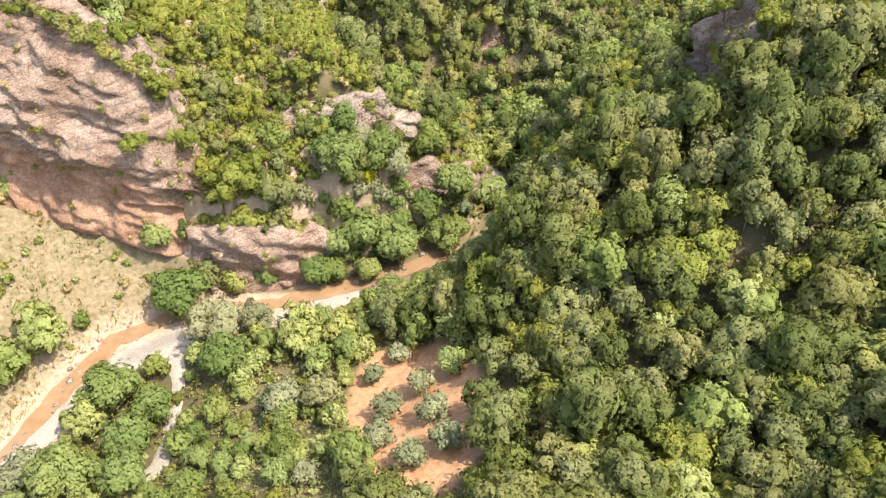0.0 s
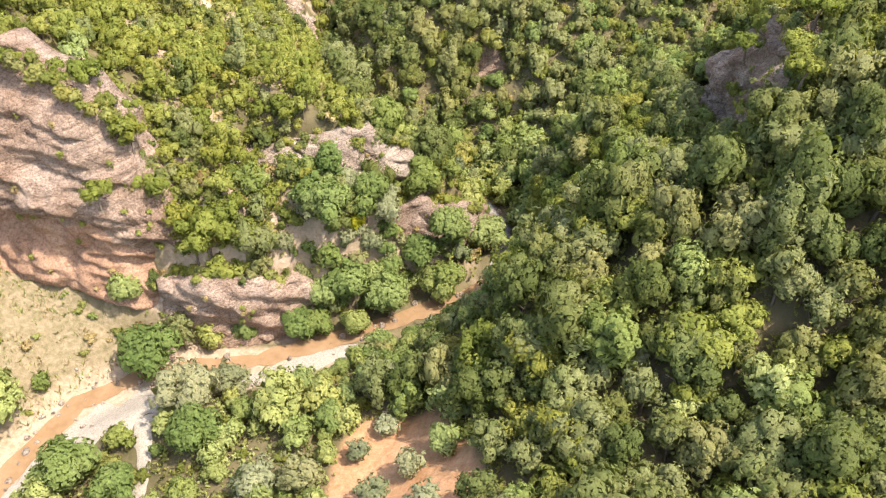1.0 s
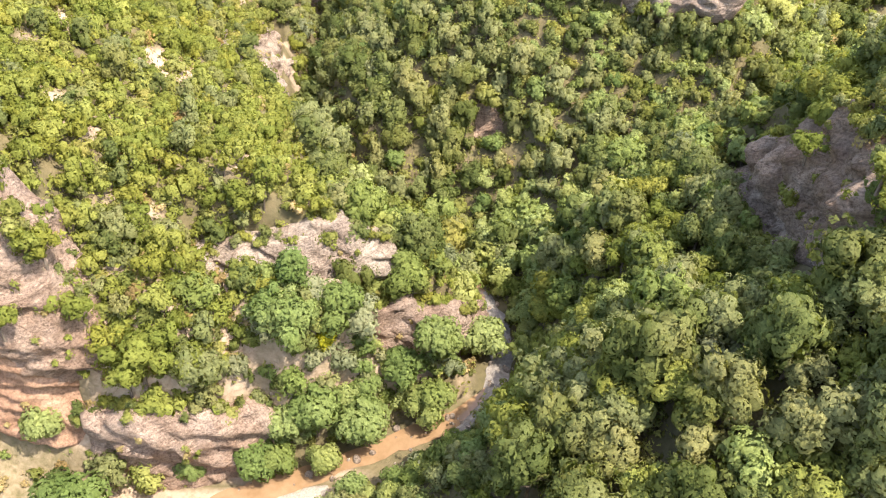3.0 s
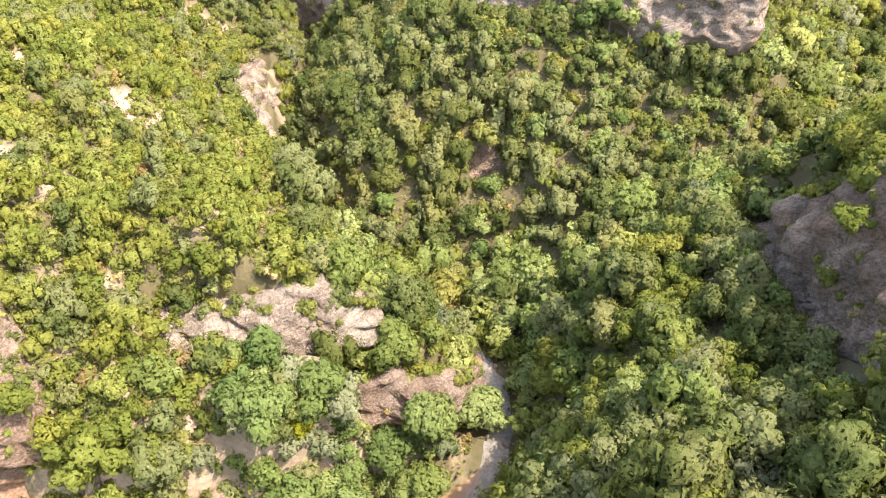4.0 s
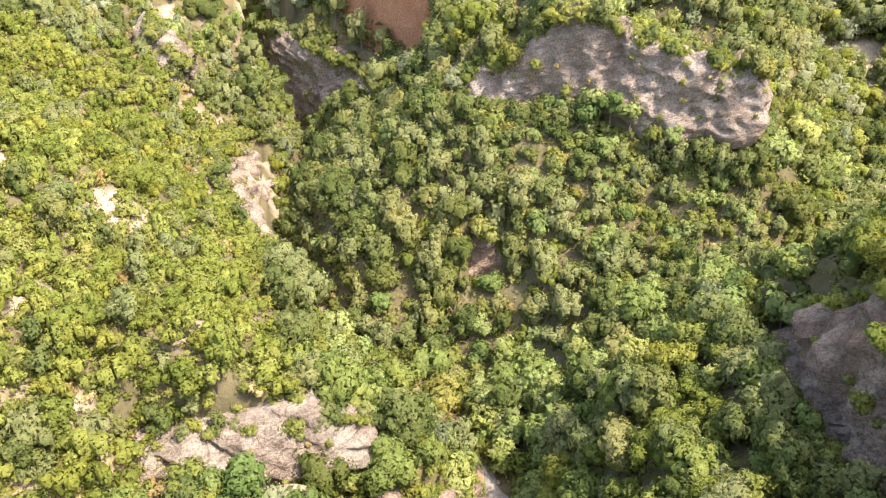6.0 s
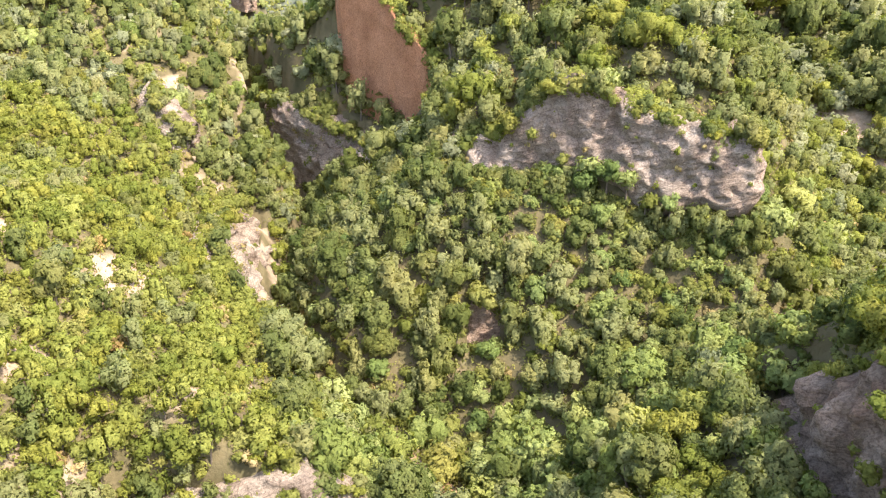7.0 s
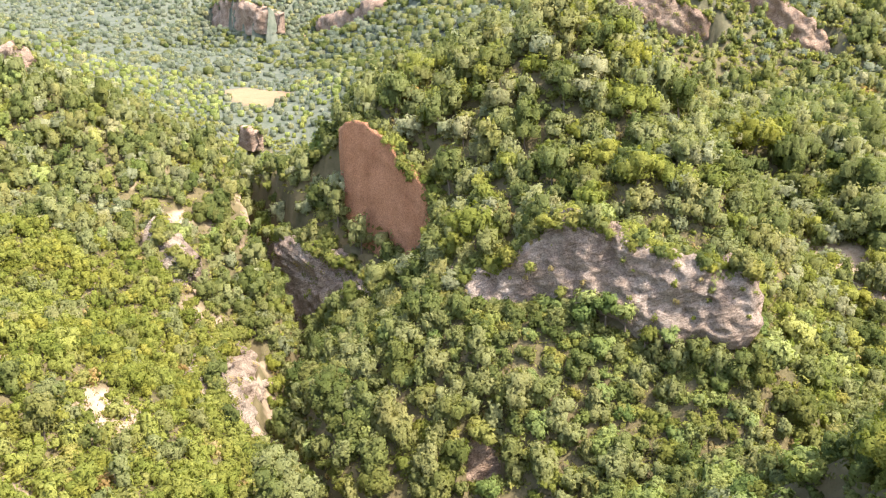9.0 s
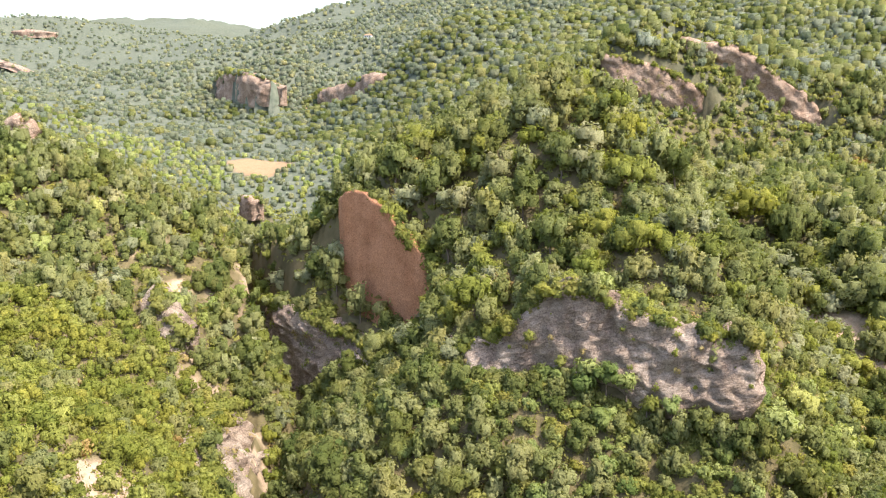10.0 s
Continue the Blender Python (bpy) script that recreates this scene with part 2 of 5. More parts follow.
rock_wall("crumbling brown bank below the rock nose", [(-9, 99.8, 13, 8), (-3, 100, 14.5, 6), (3, 101.5, 13, 4.5), (7, 105, 11, 4.5), (7.5, 111, 9, 5)], ROCK["brown"], depth=6, step=0.5, amp=0.9, size=2.5, seed=9.0)
rock_wall("dark shaded rock wall along the side of the wooded spur", [(41, 117, 27, 22), (38, 110.5, 31, 23.5), (36.2, 104, 36, 25.5), (36, 98, 42, 28), (36, 94, 44.6, 30), (35.4, 87, 45.6, 32.5), (34.4, 82, 45, 35), (33.8, 77, 44, 37.5)],
          ROCK["brown"], depth=7, step=0.4, amp=1.7, size=3.4, apron=0.5, seed=12.0, beds=0.1, profile=((0, 0.35, 0.7, 1), (2.6, 1.7, 1.2, -0.8)))
rock_wall("pale eroded side cliff above the gorge", [(-25, 147, 16.5, 9.5), (-28, 154, 20, 8.5), (-30.5, 161, 21.8, 8.5), (-32, 168, 21.5, 8.5), (-33, 175, 20, 9), (-34, 182, 19, 10), (-34, 189, 17, 11)], ROCK["white"], depth=6, step=0.5, amp=1.3, size=3, seed=15.0, profile=((0, 0.5, 1), (5.5, 1.6, -2.4)))
rock_wall("small bare rock step among the oaks", [(6.6, 145.4, 19.2, 14.5), (8, 144.4, 20.6, 12.6), (9.5, 144.2, 20.8, 12), (11, 144.4, 19.6, 13), (12.6, 145.4, 18.4, 14)], ROCK["tan"], depth=3, step=0.4, amp=0.45, size=2.5, apron=0.8, profile=((0, 1), (1.0, -1.2)), beds=0.12, seed=17.0)
rock_wall("grey conglomerate cliff below the wooded hill", [(3, 167, 34.5, 31), (7.7, 164.5, 36, 31.5), (11.5, 163, 38, 31.5), (16.4, 161, 42.6, 31.5), (19, 160, 45.6, 32), (22, 158, 47.4, 33.4), (25.5, 155.5, 46.6, 35), (29, 153, 45, 34.6), (32.5, 151.4, 44, 31), (36, 149.8, 43.4, 31.5), (39.5, 148.3, 42.4, 34), (42.6, 146.8, 41.4, 32.6), (45.2, 146.4, 43, 33), (47.5, 149, 42.5, 35), (49.5, 153, 42, 38)],
          ROCK["grey"], depth=6, step=0.36, amp=0.95, size=4, profile=((0, 0.4, 1), (1.0, 0.3, -1.0)), apron=-0.12, talus=1.1, beds=0.1, seed=20.0)
rock_wall("sheer smooth orange clay face of a landslip", [(-19, 214.5, 52, 31), (-16.3, 212, 54, 29), (-11.5, 207, 53.5, 28), (-6.5, 201, 51, 27), (-1.9, 196, 46.5, 26.5), (1.4, 192.6, 43, 26), (2.4, 191.5, 41, 26)], ROCK["orange"], depth=3, step=0.7, amp=0.25, size=6, apron=0.3, seed=23.0, beds=0.05)
rock_wall("shaded grey canyon wall below the clay face", [(-38, 221, 28, 13), (-30, 214, 28, 11), (-22, 207, 27.5, 9), (-15, 201, 26, 9), (-9, 195, 23, 10), (-5, 190, 21, 12)], ROCK["grey"], depth=6, step=0.5, amp=1.3, size=5, seed=26.0)
rock_wall("reddish cliff on the ridge behind", [(56, 326, 86, 78), (60, 324, 86.5, 77), (65, 320, 86, 72), (75, 319, 84, 66), (83.5, 319, 80.5, 64), (92, 318, 76, 60), (97, 318, 73, 60)], ROCK["brown"], depth=8, step=1.0, amp=2.0, size=7, apron=0.15, seed=30.0)
rock_wall("long reddish cliff below the back ridge", [(88, 347, 94.5, 85), (91, 345, 94.5, 84), (100, 340, 92, 82), (109, 335, 91, 79), (115, 330, 86, 73), (122, 326, 79, 67), (128.5, 322, 74.5, 60), (135, 320, 68.5, 58), (139, 320, 65, 58)], ROCK["tan"], depth=8, step=1.0, amp=2.0, size=7, apron=0.15, seed=33.0)
rock_wall("tan crag on the far side ridge", [(-104, 245, 67, 59), (-99, 243, 69, 59), (-94.5, 246, 66, 60)], ROCK["tan"], depth=6, step=0.8, amp=1.2, size=4, seed=36.0)
rock_wall("narrow pale rock strip above the valley trees", [(-67, 323, 37.5, 33), (-63, 318, 38.5, 32), (-59.5, 314.5, 37, 32)], ROCK["tan"], depth=4, step=0.6, amp=0.4, size=4, seed=38.0)
rock_wall("white rock scar on the shrubby slope", [(-54, 195, 38, 31), (-48.5, 189.5, 35, 29), (-44, 187.5, 31, 26)], ROCK["white"], depth=5, step=0.6, amp=0.9, size=3, seed=40.0, profile=((0, 1), (2.2, -1.6)))
rock_wall("distant brown crag with a tree-covered top", [(-192, 752, 86, 62), (-176, 722, 92, 60), (-150, 690, 88, 62), (-122, 668, 78, 64)], ROCK["brown"], depth=12, step=2.0, amp=4, size=14, seed=42.0)
rock_wall("brown cliff edge of the far wooded hill", [(-88, 622, 73, 58), (-66, 596, 78, 58), (-42, 572, 86, 63), (-24, 560, 84, 66)], ROCK["brown"], depth=10, step=2.0, amp=3, size=10, seed=44.0)
rock_wall("pale scar along the far hillside", [(-800, 1478, 134, 126), (-735, 1440, 118, 111), (-655, 1390, 93, 87)], ROCK["brown"], depth=20, step=5.0, amp=7, size=25, seed=46.0)
rock_wall("tan bluff on the far mountain", [(-1010, 1955, 212, 200), (-940, 1930, 214, 196), (-880, 1940, 207, 196)], ROCK["brown"], depth=40, step=7.0, amp=12, size=50, seed=48.0)

# ---- landform ----
# Landforms: centre x, y, radius, height (hollows are negative).
KNOLLS = [
    (-62, 104, 14, 9.9), (58, 88, 14, 13.6), (-6, 88, 14, -10.7), (26, 40, 14, -4.6), (-38, 184, 14, -2.7),
    (58, 144, 14, -3.3), (-14, 208, 14, 21.4), (34, 72, 14, 10), (2, 168, 14, 14.1), (-38, 104, 14, 6.2),
    (-30, 160, 14, -5.7), (-38, 64, 14, -18.4), (-54, 80, 14, 12.4), (-6, 136, 14, -3.3), (-46, 136, 14, 9.7),
    (58, 40, 14, 5.9), (-70, 176, 14, 14.1), (74, 104, 14, 6.5), (34, 200, 14, 8.2), (-6, 64, 14, -9.2),
    (-38, 208, 14, -7.1), (10, 184, 14, -4), (-62, 56, 14, -2.7), (10, 72, 14, 5.3), (-30, 80, 14, 5.6),
    (-6, 112, 14, 5.1), (42, 104, 14, 5), (18, 152, 14, 7.1),
]
SPURS = [
    (-22, 41, 22, -2.2), (22, 239, 22, 36.2), (88, 173, 22, -12), (-110, 250, 22, 22.8), (66, 228, 22, 17),
    (88, 63, 22, 13.2), (-77, 140, 22, 10.8), (-110, 96, 22, 16.8), (-66, 228, 22, 13), (88, 250, 22, -4.4),
    (-33, 250, 22, -4), (44, 250, 22, 9.8), (10, 144, 36, -14),
]
SHOULDERS = [
    (-44, 324, 36, -19.2), (136, 252, 36, -14.3), (-80, 0, 36, -12.3), (82, 324, 36, 27.3), (46, 288, 36, -10.6),
    (-116, 306, 36, 16.9), (-8, 288, 36, 15.6), (154, 198, 36, 4.3), (100, 0, 36, 8.3), (-170, 324, 36, -6.6),
    (-170, 90, 36, 3.8), (-8, 0, 36, -7.4), (154, 324, 36, -5.4),
]
RIDGES = [
    (-170, 170, 60, 44.2), (160, 20, 60, 19.6), (-200, 380, 60, 53), (-110, 410, 60, -16.1), (40, 410, 60, 40.6),
    (130, -100, 60, 34.5), (-200, -70, 60, 22), (190, 110, 60, 28.5), (-80, -100, 60, 4.1), (145, 450, 110, 41.1),
    (145, 780, 110, 53.7), (-130, 615, 110, -8), (-295, 780, 110, -53.8), (310, 560, 110, 44.6), (-350, 725, 110, 57),
    (-75, 780, 110, 13.5), (35, 560, 110, 13.6), (160, 1040, 250, 71.2), (-680, 1520, 250, -19.1), (640, 1040, 250, 68.6),
    (-80, 1520, 250, 61.7), (-600, 1200, 400, -5.9), (-1400, 1800, 400, 93.3), (-400, 2200, 400, -38.4), (1200, 2000, 400, 180.8),
    (400, 2200, 400, 159.6), (-1000, 2000, 400, 70.2), (400, 2000, 800, 208.2), (-1200, 3200, 800, 207.7), (-1200, 4000, 800, 177.9),
    (-165, 775, 45, 20),
]
HILLS = [
    (15, 60, 13, -1.1), (30, 60, 13, -5.6), (45, 60, 13, -2.5), (-15, 75, 13, 1.4), (0, 75, 13, -7.1),
    (30, 75, 13, 4.7), (45, 75, 13, 1.1), (-30, 90, 13, -6.6), (-15, 90, 13, 3.5), (0, 90, 13, 4.2),
    (15, 90, 13, 1.5), (30, 90, 13, -11.9), (45, 90, 13, 5), (60, 90, 13, -1.3), (-45, 105, 13, 3.3),
    (-30, 105, 13, -2.3), (-15, 105, 13, 6.5), (0, 105, 13, -2.6), (15, 105, 13, 10.6), (30, 105, 13, -6.1),
    (45, 105, 13, 9.9), (-45, 120, 13, -1.4), (-30, 120, 13, -1.3), (-15, 120, 13, 5.8),
]
FOLDS_A = [
    (0, 120, 13, -14.8), (15, 120, 13, -5), (45, 120, 13, 3.8), (-60, 135, 13, -1.1), (-30, 135, 13, 2),
    (-15, 135, 13, 2.6), (0, 135, 13, -3), (15, 135, 13, 1.6), (45, 135, 13, -3.1), (60, 135, 13, -5.3),
    (-45, 150, 13, 1.4), (0, 150, 13, 2.8), (30, 150, 13, -5.6), (45, 150, 13, 4.2), (60, 150, 13, -2.8),
    (75, 150, 13, -7), (-75, 165, 13, -4.8), (-60, 165, 13, -3.4), (-45, 165, 13, 3.3), (0, 165, 13, -6.1),
    (30, 165, 13, 4.9), (45, 165, 13, 13.8), (60, 165, 13, 4.8), (75, 165, 13, -6.1),
]
FOLDS_B = [
    (-75, 180, 13, -3.9), (-60, 180, 13, -3.3), (-45, 180, 13, 3.7), (-30, 180, 13, -1.4), (-15, 180, 13, -3.8),
    (0, 180, 13, -2.5), (15, 180, 13, 7.5), (45, 180, 13, 4.1), (-75, 195, 13, -1.4), (-45, 195, 13, 3.9),
    (-30, 195, 13, -4.8), (-15, 195, 13, -9.4), (15, 195, 13, 7.4), (30, 195, 13, -1.8), (45, 195, 13, 8.7),
    (60, 195, 13, -1.2), (90, 195, 13, 4.3), (-90, 210, 13, -1.9), (-75, 210, 13, -2.3), (-60, 210, 13, 2.3),
    (-45, 210, 13, 2.8), (-30, 210, 13, -4.4), (-15, 210, 13, -2.5), (0, 210, 13, 2.4),
]
FOLDS_C = [
    (15, 210, 13, 3.5), (30, 210, 13, 6.3), (45, 210, 13, 9.3), (60, 210, 13, -7.3), (75, 210, 13, -7.2),
    (-60, 225, 13, -1.6), (-45, 225, 13, 1.3), (-15, 225, 13, 3.7), (0, 225, 13, 4.7), (30, 225, 13, 1.9),
    (45, 225, 13, -1.2), (60, 225, 13, -10.6), (90, 225, 13, 1.5), (-75, 240, 13, 4.2), (-45, 240, 13, 1.5),
    (-30, 240, 13, 1.6), (-15, 240, 13, 1.4), (15, 240, 13, -3.5), (30, 240, 13, -4.5), (45, 240, 13, -5.8),
    (90, 240, 13, 1.1), (-30, 255, 13, -1.3), (-15, 255, 13, -1.3), (0, 255, 13, -2),
]
FOLDS_D = [
    (15, 255, 13, -2.3), (30, 255, 13, -2.4), (90, 255, 13, 1.1), (-75, 270, 13, 1.2), (-45, 270, 13, -2),
    (-30, 270, 13, -1.9), (-15, 270, 13, -1.3), (90, 270, 13, 1.8),
]
FOLDS_E = [
    (8, 70, 30, 1.7), (44, 70, 30, 2.7), (-64, 142, 30, -1.8), (44, 142, 30, 1.6), (80, 142, 30, -2.1),
    (-64, 178, 30, -3.6), (-28, 178, 30, -2.4), (8, 178, 30, 3.3), (44, 178, 30, 7), (-100, 214, 30, -1.3),
    (8, 214, 30, 2.5), (80, 214, 30, -1.4), (116, 214, 30, 5), (-28, 250, 30, -1.1), (8, 250, 30, -3.1),
    (44, 250, 30, -6), (80, 250, 30, 1.2), (116, 250, 30, 11.4), (-100, 286, 30, -5.5), (-64, 286, 30, -3.6),
    (-28, 286, 30, -2.4), (80, 286, 30, 3.1), (116, 286, 30, 7.9),
]
DISTANCE_A = [
    (-52, 300, 48, 3.4), (196, 300, 48, 2.8), (-52, 362, 48, -4.6), (10, 362, 48, -15.8), (72, 362, 48, -3.2),
    (134, 362, 48, -2.9), (-176, 424, 48, -6.5), (-114, 424, 48, 3.1), (-52, 424, 48, 4.6), (10, 424, 48, -14.2),
    (72, 424, 48, -9.3), (134, 424, 48, -3.4), (196, 424, 48, 6.4), (258, 424, 48, 10.7), (-176, 486, 48, 3.7),
    (-114, 486, 48, 5.1), (-52, 486, 48, -18.4), (10, 486, 48, 6.2), (72, 486, 48, -14.8), (134, 486, 48, -8.1),
    (-176, 548, 48, 5.3), (-52, 548, 48, -15.9), (10, 548, 48, 26.2), (72, 548, 48, 8.5),
]
DISTANCE_B = [
    (196, 548, 48, 6), (-52, 610, 48, 9.9), (10, 610, 48, 13.4), (134, 610, 48, 9.8), (-176, 672, 48, -5.9),
    (-114, 672, 48, -10.5), (-52, 672, 48, -11.5), (10, 672, 48, -19.9), (-176, 734, 48, 6.8), (-114, 734, 48, 8.5),
    (10, 734, 48, -13.6), (-176, 796, 48, 11.8), (-114, 796, 48, 7.1), (-176, 858, 48, -12.8), (-114, 858, 48, -16.8),
    (-52, 858, 48, -23.2), (-300, 920, 48, 6.7), (-238, 920, 48, 3.3), (-176, 920, 48, -11.5), (-114, 920, 48, -10.4),
    (-20, 290, 24, 5.5), (12, 290, 24, 4.2), (44, 290, 24, 5.4), (76, 290, 24, -11.4),
]
DISTANCE_C = [
    (108, 290, 24, -10), (12, 322, 24, -8.9), (44, 322, 24, 17.7), (76, 322, 24, 3.9), (108, 322, 24, -11.8),
    (140, 322, 24, 6.7), (172, 322, 24, 7.8), (44, 354, 24, -11.5), (76, 354, 24, 9.9), (108, 354, 24, 9.5),
    (140, 354, 24, 5.6), (-500, 900, 150, 8), (-300, 900, 150, 5), (-100, 900, 150, -20.1), (100, 900, 150, -12.6),
    (-500, 1100, 150, 15.2), (-300, 1100, 150, 15.2), (-100, 1100, 150, -3.7), (100, 1100, 150, 6), (-500, 1300, 150, -4.2),
    (-300, 1300, 150, -17.6), (-100, 1300, 150, -25.5), (100, 1300, 150, 3.9), (-500, 1500, 150, -13.9),
]
# The stream's bed: x, y, z.
STREAM = [
    (-110, 20, 1.5), (-70, 40, 2.2), (-49, 55, 2.6), (-46.5, 65, 2.8), (-43, 74, 3),
    (-36, 79, 3.1), (-23, 81, 3.3), (-13, 84.5, 3.6), (-3, 89.5, 3.9), (4, 92.5, 4),
    (9, 98, 4.2), (10, 107, 4.8), (5, 120, 6), (-4, 130, 7), (-14, 141, 8),
    (-19.5, 152, 7), (-23, 166, 7), (-25, 180, 6.5), (-22.5, 192, 6), (-25, 204, 8),
    (-39, 230, 13), (-54, 258, 19), (-76, 300, 26),
]
BED = np.array(STREAM, float)


def stream_at(x, y):
    """Distance from the stream's line and the height of its bed there."""
    best, bed = np.full(x.shape, 1e9), np.zeros(x.shape)
    for a, b in zip(BED[:-1], BED[1:]):
        d = b[:2] - a[:2]
        t = np.clip(((x - a[0]) * d[0] + (y - a[1]) * d[1]) / (d @ d), 0, 1)
        r = np.hypot(x - a[0] - t * d[0], y - a[1] - t * d[1])
        near = r < best
        best, bed = np.where(near, r, best), np.where(near, a[2] + t * (b[2] - a[2]), bed)
    return best, bed


def cliff_line(x):
    return np.interp(x, [-150, -75, -59, -45, -36, -31], [97, 93.5, 90, 87, 85, 81.5])


def meadow_mask(x, y):
    north = y > np.interp(x, BED[:11, 0], BED[:11, 1])
    return np.where(north, smooth((cliff_line(x) - y) / 1.6) * smooth((-30.0 - x) / 4), 0.0)


def scarp(x, y, z, spec):
    """Steps the ground down along a rock wall: crest behind it, foot in front."""
    line, side = np.array(spec["line"], float), spec.get("side", 1)
    best, sd = np.full(x.shape, 1e9), np.zeros(x.shape)
    top, foot, over = np.zeros(x.shape), np.zeros(x.shape), np.zeros(x.shape)
    close = (x > line[:, 0].min() - 20) & (x < line[:, 0].max() + 20) & (y > line[:, 1].min() - 20) & (y < line[:, 1].max() + 20)
    if not close.any():
        return z
    lengths = np.concatenate([[0], np.cumsum(np.hypot(*np.diff(line[:, :2], axis=0).T))])
    for i, (a, b) in enumerate(zip(line[:-1], line[1:])):
        d = b[:2] - a[:2]
        n = np.hypot(*d)
        raw = ((x - a[0]) * d[0] + (y - a[1]) * d[1]) / (n * n)
        t = np.clip(raw, 0, 1)
        r = np.hypot(x - a[0] - t * d[0], y - a[1] - t * d[1])
        near = r < best
        cross = side * ((x - a[0]) * d[1] - (y - a[1]) * d[0]) / n
        best = np.where(near, r, best)
        sd = np.where(near, np.where(cross > 0, r, -r), sd)
        top, foot = np.where(near, a[2] + t * (b[2] - a[2]), top), np.where(near, a[3] + t * (b[3] - a[3]), foot)
        along = lengths[i] + t * n
        over = np.where(near, np.minimum(along, lengths[-1] - along), over)
    w = smooth(over / min(5.0, 0.22 * lengths[-1])) * close
    out = np.maximum(sd - 2.5, 0)
    front = np.minimum(z, foot - 0.3 + (2.2 * out if "apron" not in spec else spec["apron"] * out + 0.06 * np.maximum(out - 6, 0) ** 2))
    if "talus" in spec:
        front = np.where(sd < 9, np.maximum(front, foot - 1.8 - spec["talus"] * np.maximum(sd, 0)), front)
    behind = np.where(sd > -11, np.maximum(z, top - 0.9 + 0.9 * np.minimum(sd + 3.0, 0)), z)
    behind = np.where(sd > -11, np.minimum(behind, top - 0.3 + 1.3 * np.maximum(-sd - 1.5, 0)), behind)
    step = smooth((sd + 3.4) / 1.6)
    return z + w * (behind + (front - behind) * step - z)


def ground(x, y):
    x, y = np.asarray(x, float), np.asarray(y, float)
    z = np.full(x.shape, 12.0)
    for cx, cy, r, h in KNOLLS + SPURS + SHOULDERS + RIDGES + DISTANCE_A + DISTANCE_B + DISTANCE_C + HILLS + FOLDS_A + FOLDS_B + FOLDS_C + FOLDS_D + FOLDS_E:
        z = z + h * np.exp(-((x - cx) ** 2 + (y - cy) ** 2) / (2 * r * r))
    d, bed = stream_at(x, y)
    north = ((y > np.interp(x, BED[:11, 0], BED[:11, 1])) & (x < 6)) | (y > 100)
    s = smooth((d - np.where(y > 95, 1.2, 2.5)) / np.where(y > 126, 5, np.where(north, np.where(x < -10, 4, np.where(x > np.interp(y, BED[9:15, 1], BED[9:15, 0]), 12, 6)), 14)))
    z = bed + (z - bed) * s
    m = meadow_mask(x, y)
    z = z + (bed + 0.85 * np.maximum(d - 2.5, 0) ** 0.95 - z) * m
    for spec in CLIFFS:
        z = scarp(x, y, z, spec)
    far = np.clip(np.hypot(x, y - 60) / 300, 0.15, 4)
    rough = fbm(x / 9, y / 9, 0.5, 3) * 0.7 + fbm(x / 60, y / 60, 4.5, 4) * 3.0 * np.maximum(far - 0.4, 0) + (0.45 - 1.6 * np.abs(value_noise(x / 190, y / 190, 8.5))) * 16 * np.clip((y - 560) / 500, 0, 1.6) + fbm(x / 70, y / 70, 5.5, 3) * 5 * np.clip((y - 560) / 400, 0, 1)
    return z + rough * np.clip((d - 2) / 6, 0, 1)


def mesh_from(name, verts, faces, mats, idx=None, smooth_faces=True):
    """A mesh from arrays: verts (n, 3) and quads or triangles (m, k)."""
    me = bpy.data.meshes.new(name)
    verts, faces = np.asarray(verts, np.float32), np.asarray(faces, np.int32)
    me.vertices.add(len(verts))
    me.vertices.foreach_set("co", verts.ravel())
    k = faces.shape[1]
    me.loops.add(faces.size)
    me.loops.foreach_set("vertex_index", faces.ravel())
    me.polygons.add(len(faces))
    me.polygons.foreach_set("loop_start", np.arange(0, faces.size, k, dtype=np.int32))
    me.polygons.foreach_set("loop_total", np.full(len(faces), k, np.int32))
    for m in mats:
        me.materials.append(m)
    if idx is not None:
        me.polygons.foreach_set("material_index", np.asarray(idx, np.int32))
    me.polygons.foreach_set("use_smooth", np.full(len(faces), smooth_faces))
    me.update(calc_edges=True)
    return me


def grid_faces(rows, cols, close=False):
    a = np.arange(rows * cols).reshape(rows, cols)
    p, q = a[:-1, :-1].ravel(), a[:-1, 1:].ravel()
    r, s = a[1:, 1:].ravel(), a[1:, :-1].ravel()
    return np.stack([p, q, r, s], 1)


# The ground is one sheet, fine near the gorge and coarser towards the horizon.
def band(*pieces):
    return np.concatenate([np.linspace(a, b, k, endpoint=False) for a, b, k in pieces] + [[pieces[-1][1]]])


rows_y = band((-420, 20, 26), (20, 125, 105), (125, 240, 80), (240, 480, 70), (480, 1200, 70), (1200, 4600, 60))
cols_u = band((-2.2, -1.0, 24), (-1.0, 1.0, 230), (1.0, 2.2, 24))
YY, UU = np.meshgrid(rows_y, cols_u, indexing="ij")
XX = UU * (88 + 0.62 * np.maximum(YY - 120, 0)) + 2
ZZ = ground(XX, YY)


def in_grove(x, y):
    """The olive grove's red clearing: a tilted, uneven oval."""
    u, v = x + 3.0 + 0.10 * (y - 55), y - 55
    r = np.hypot(u / 7.6, v / 13.5)
    return smooth((1.06 + 0.10 * value_noise(x / 3, y / 3, 2.2) - r) / 0.12)


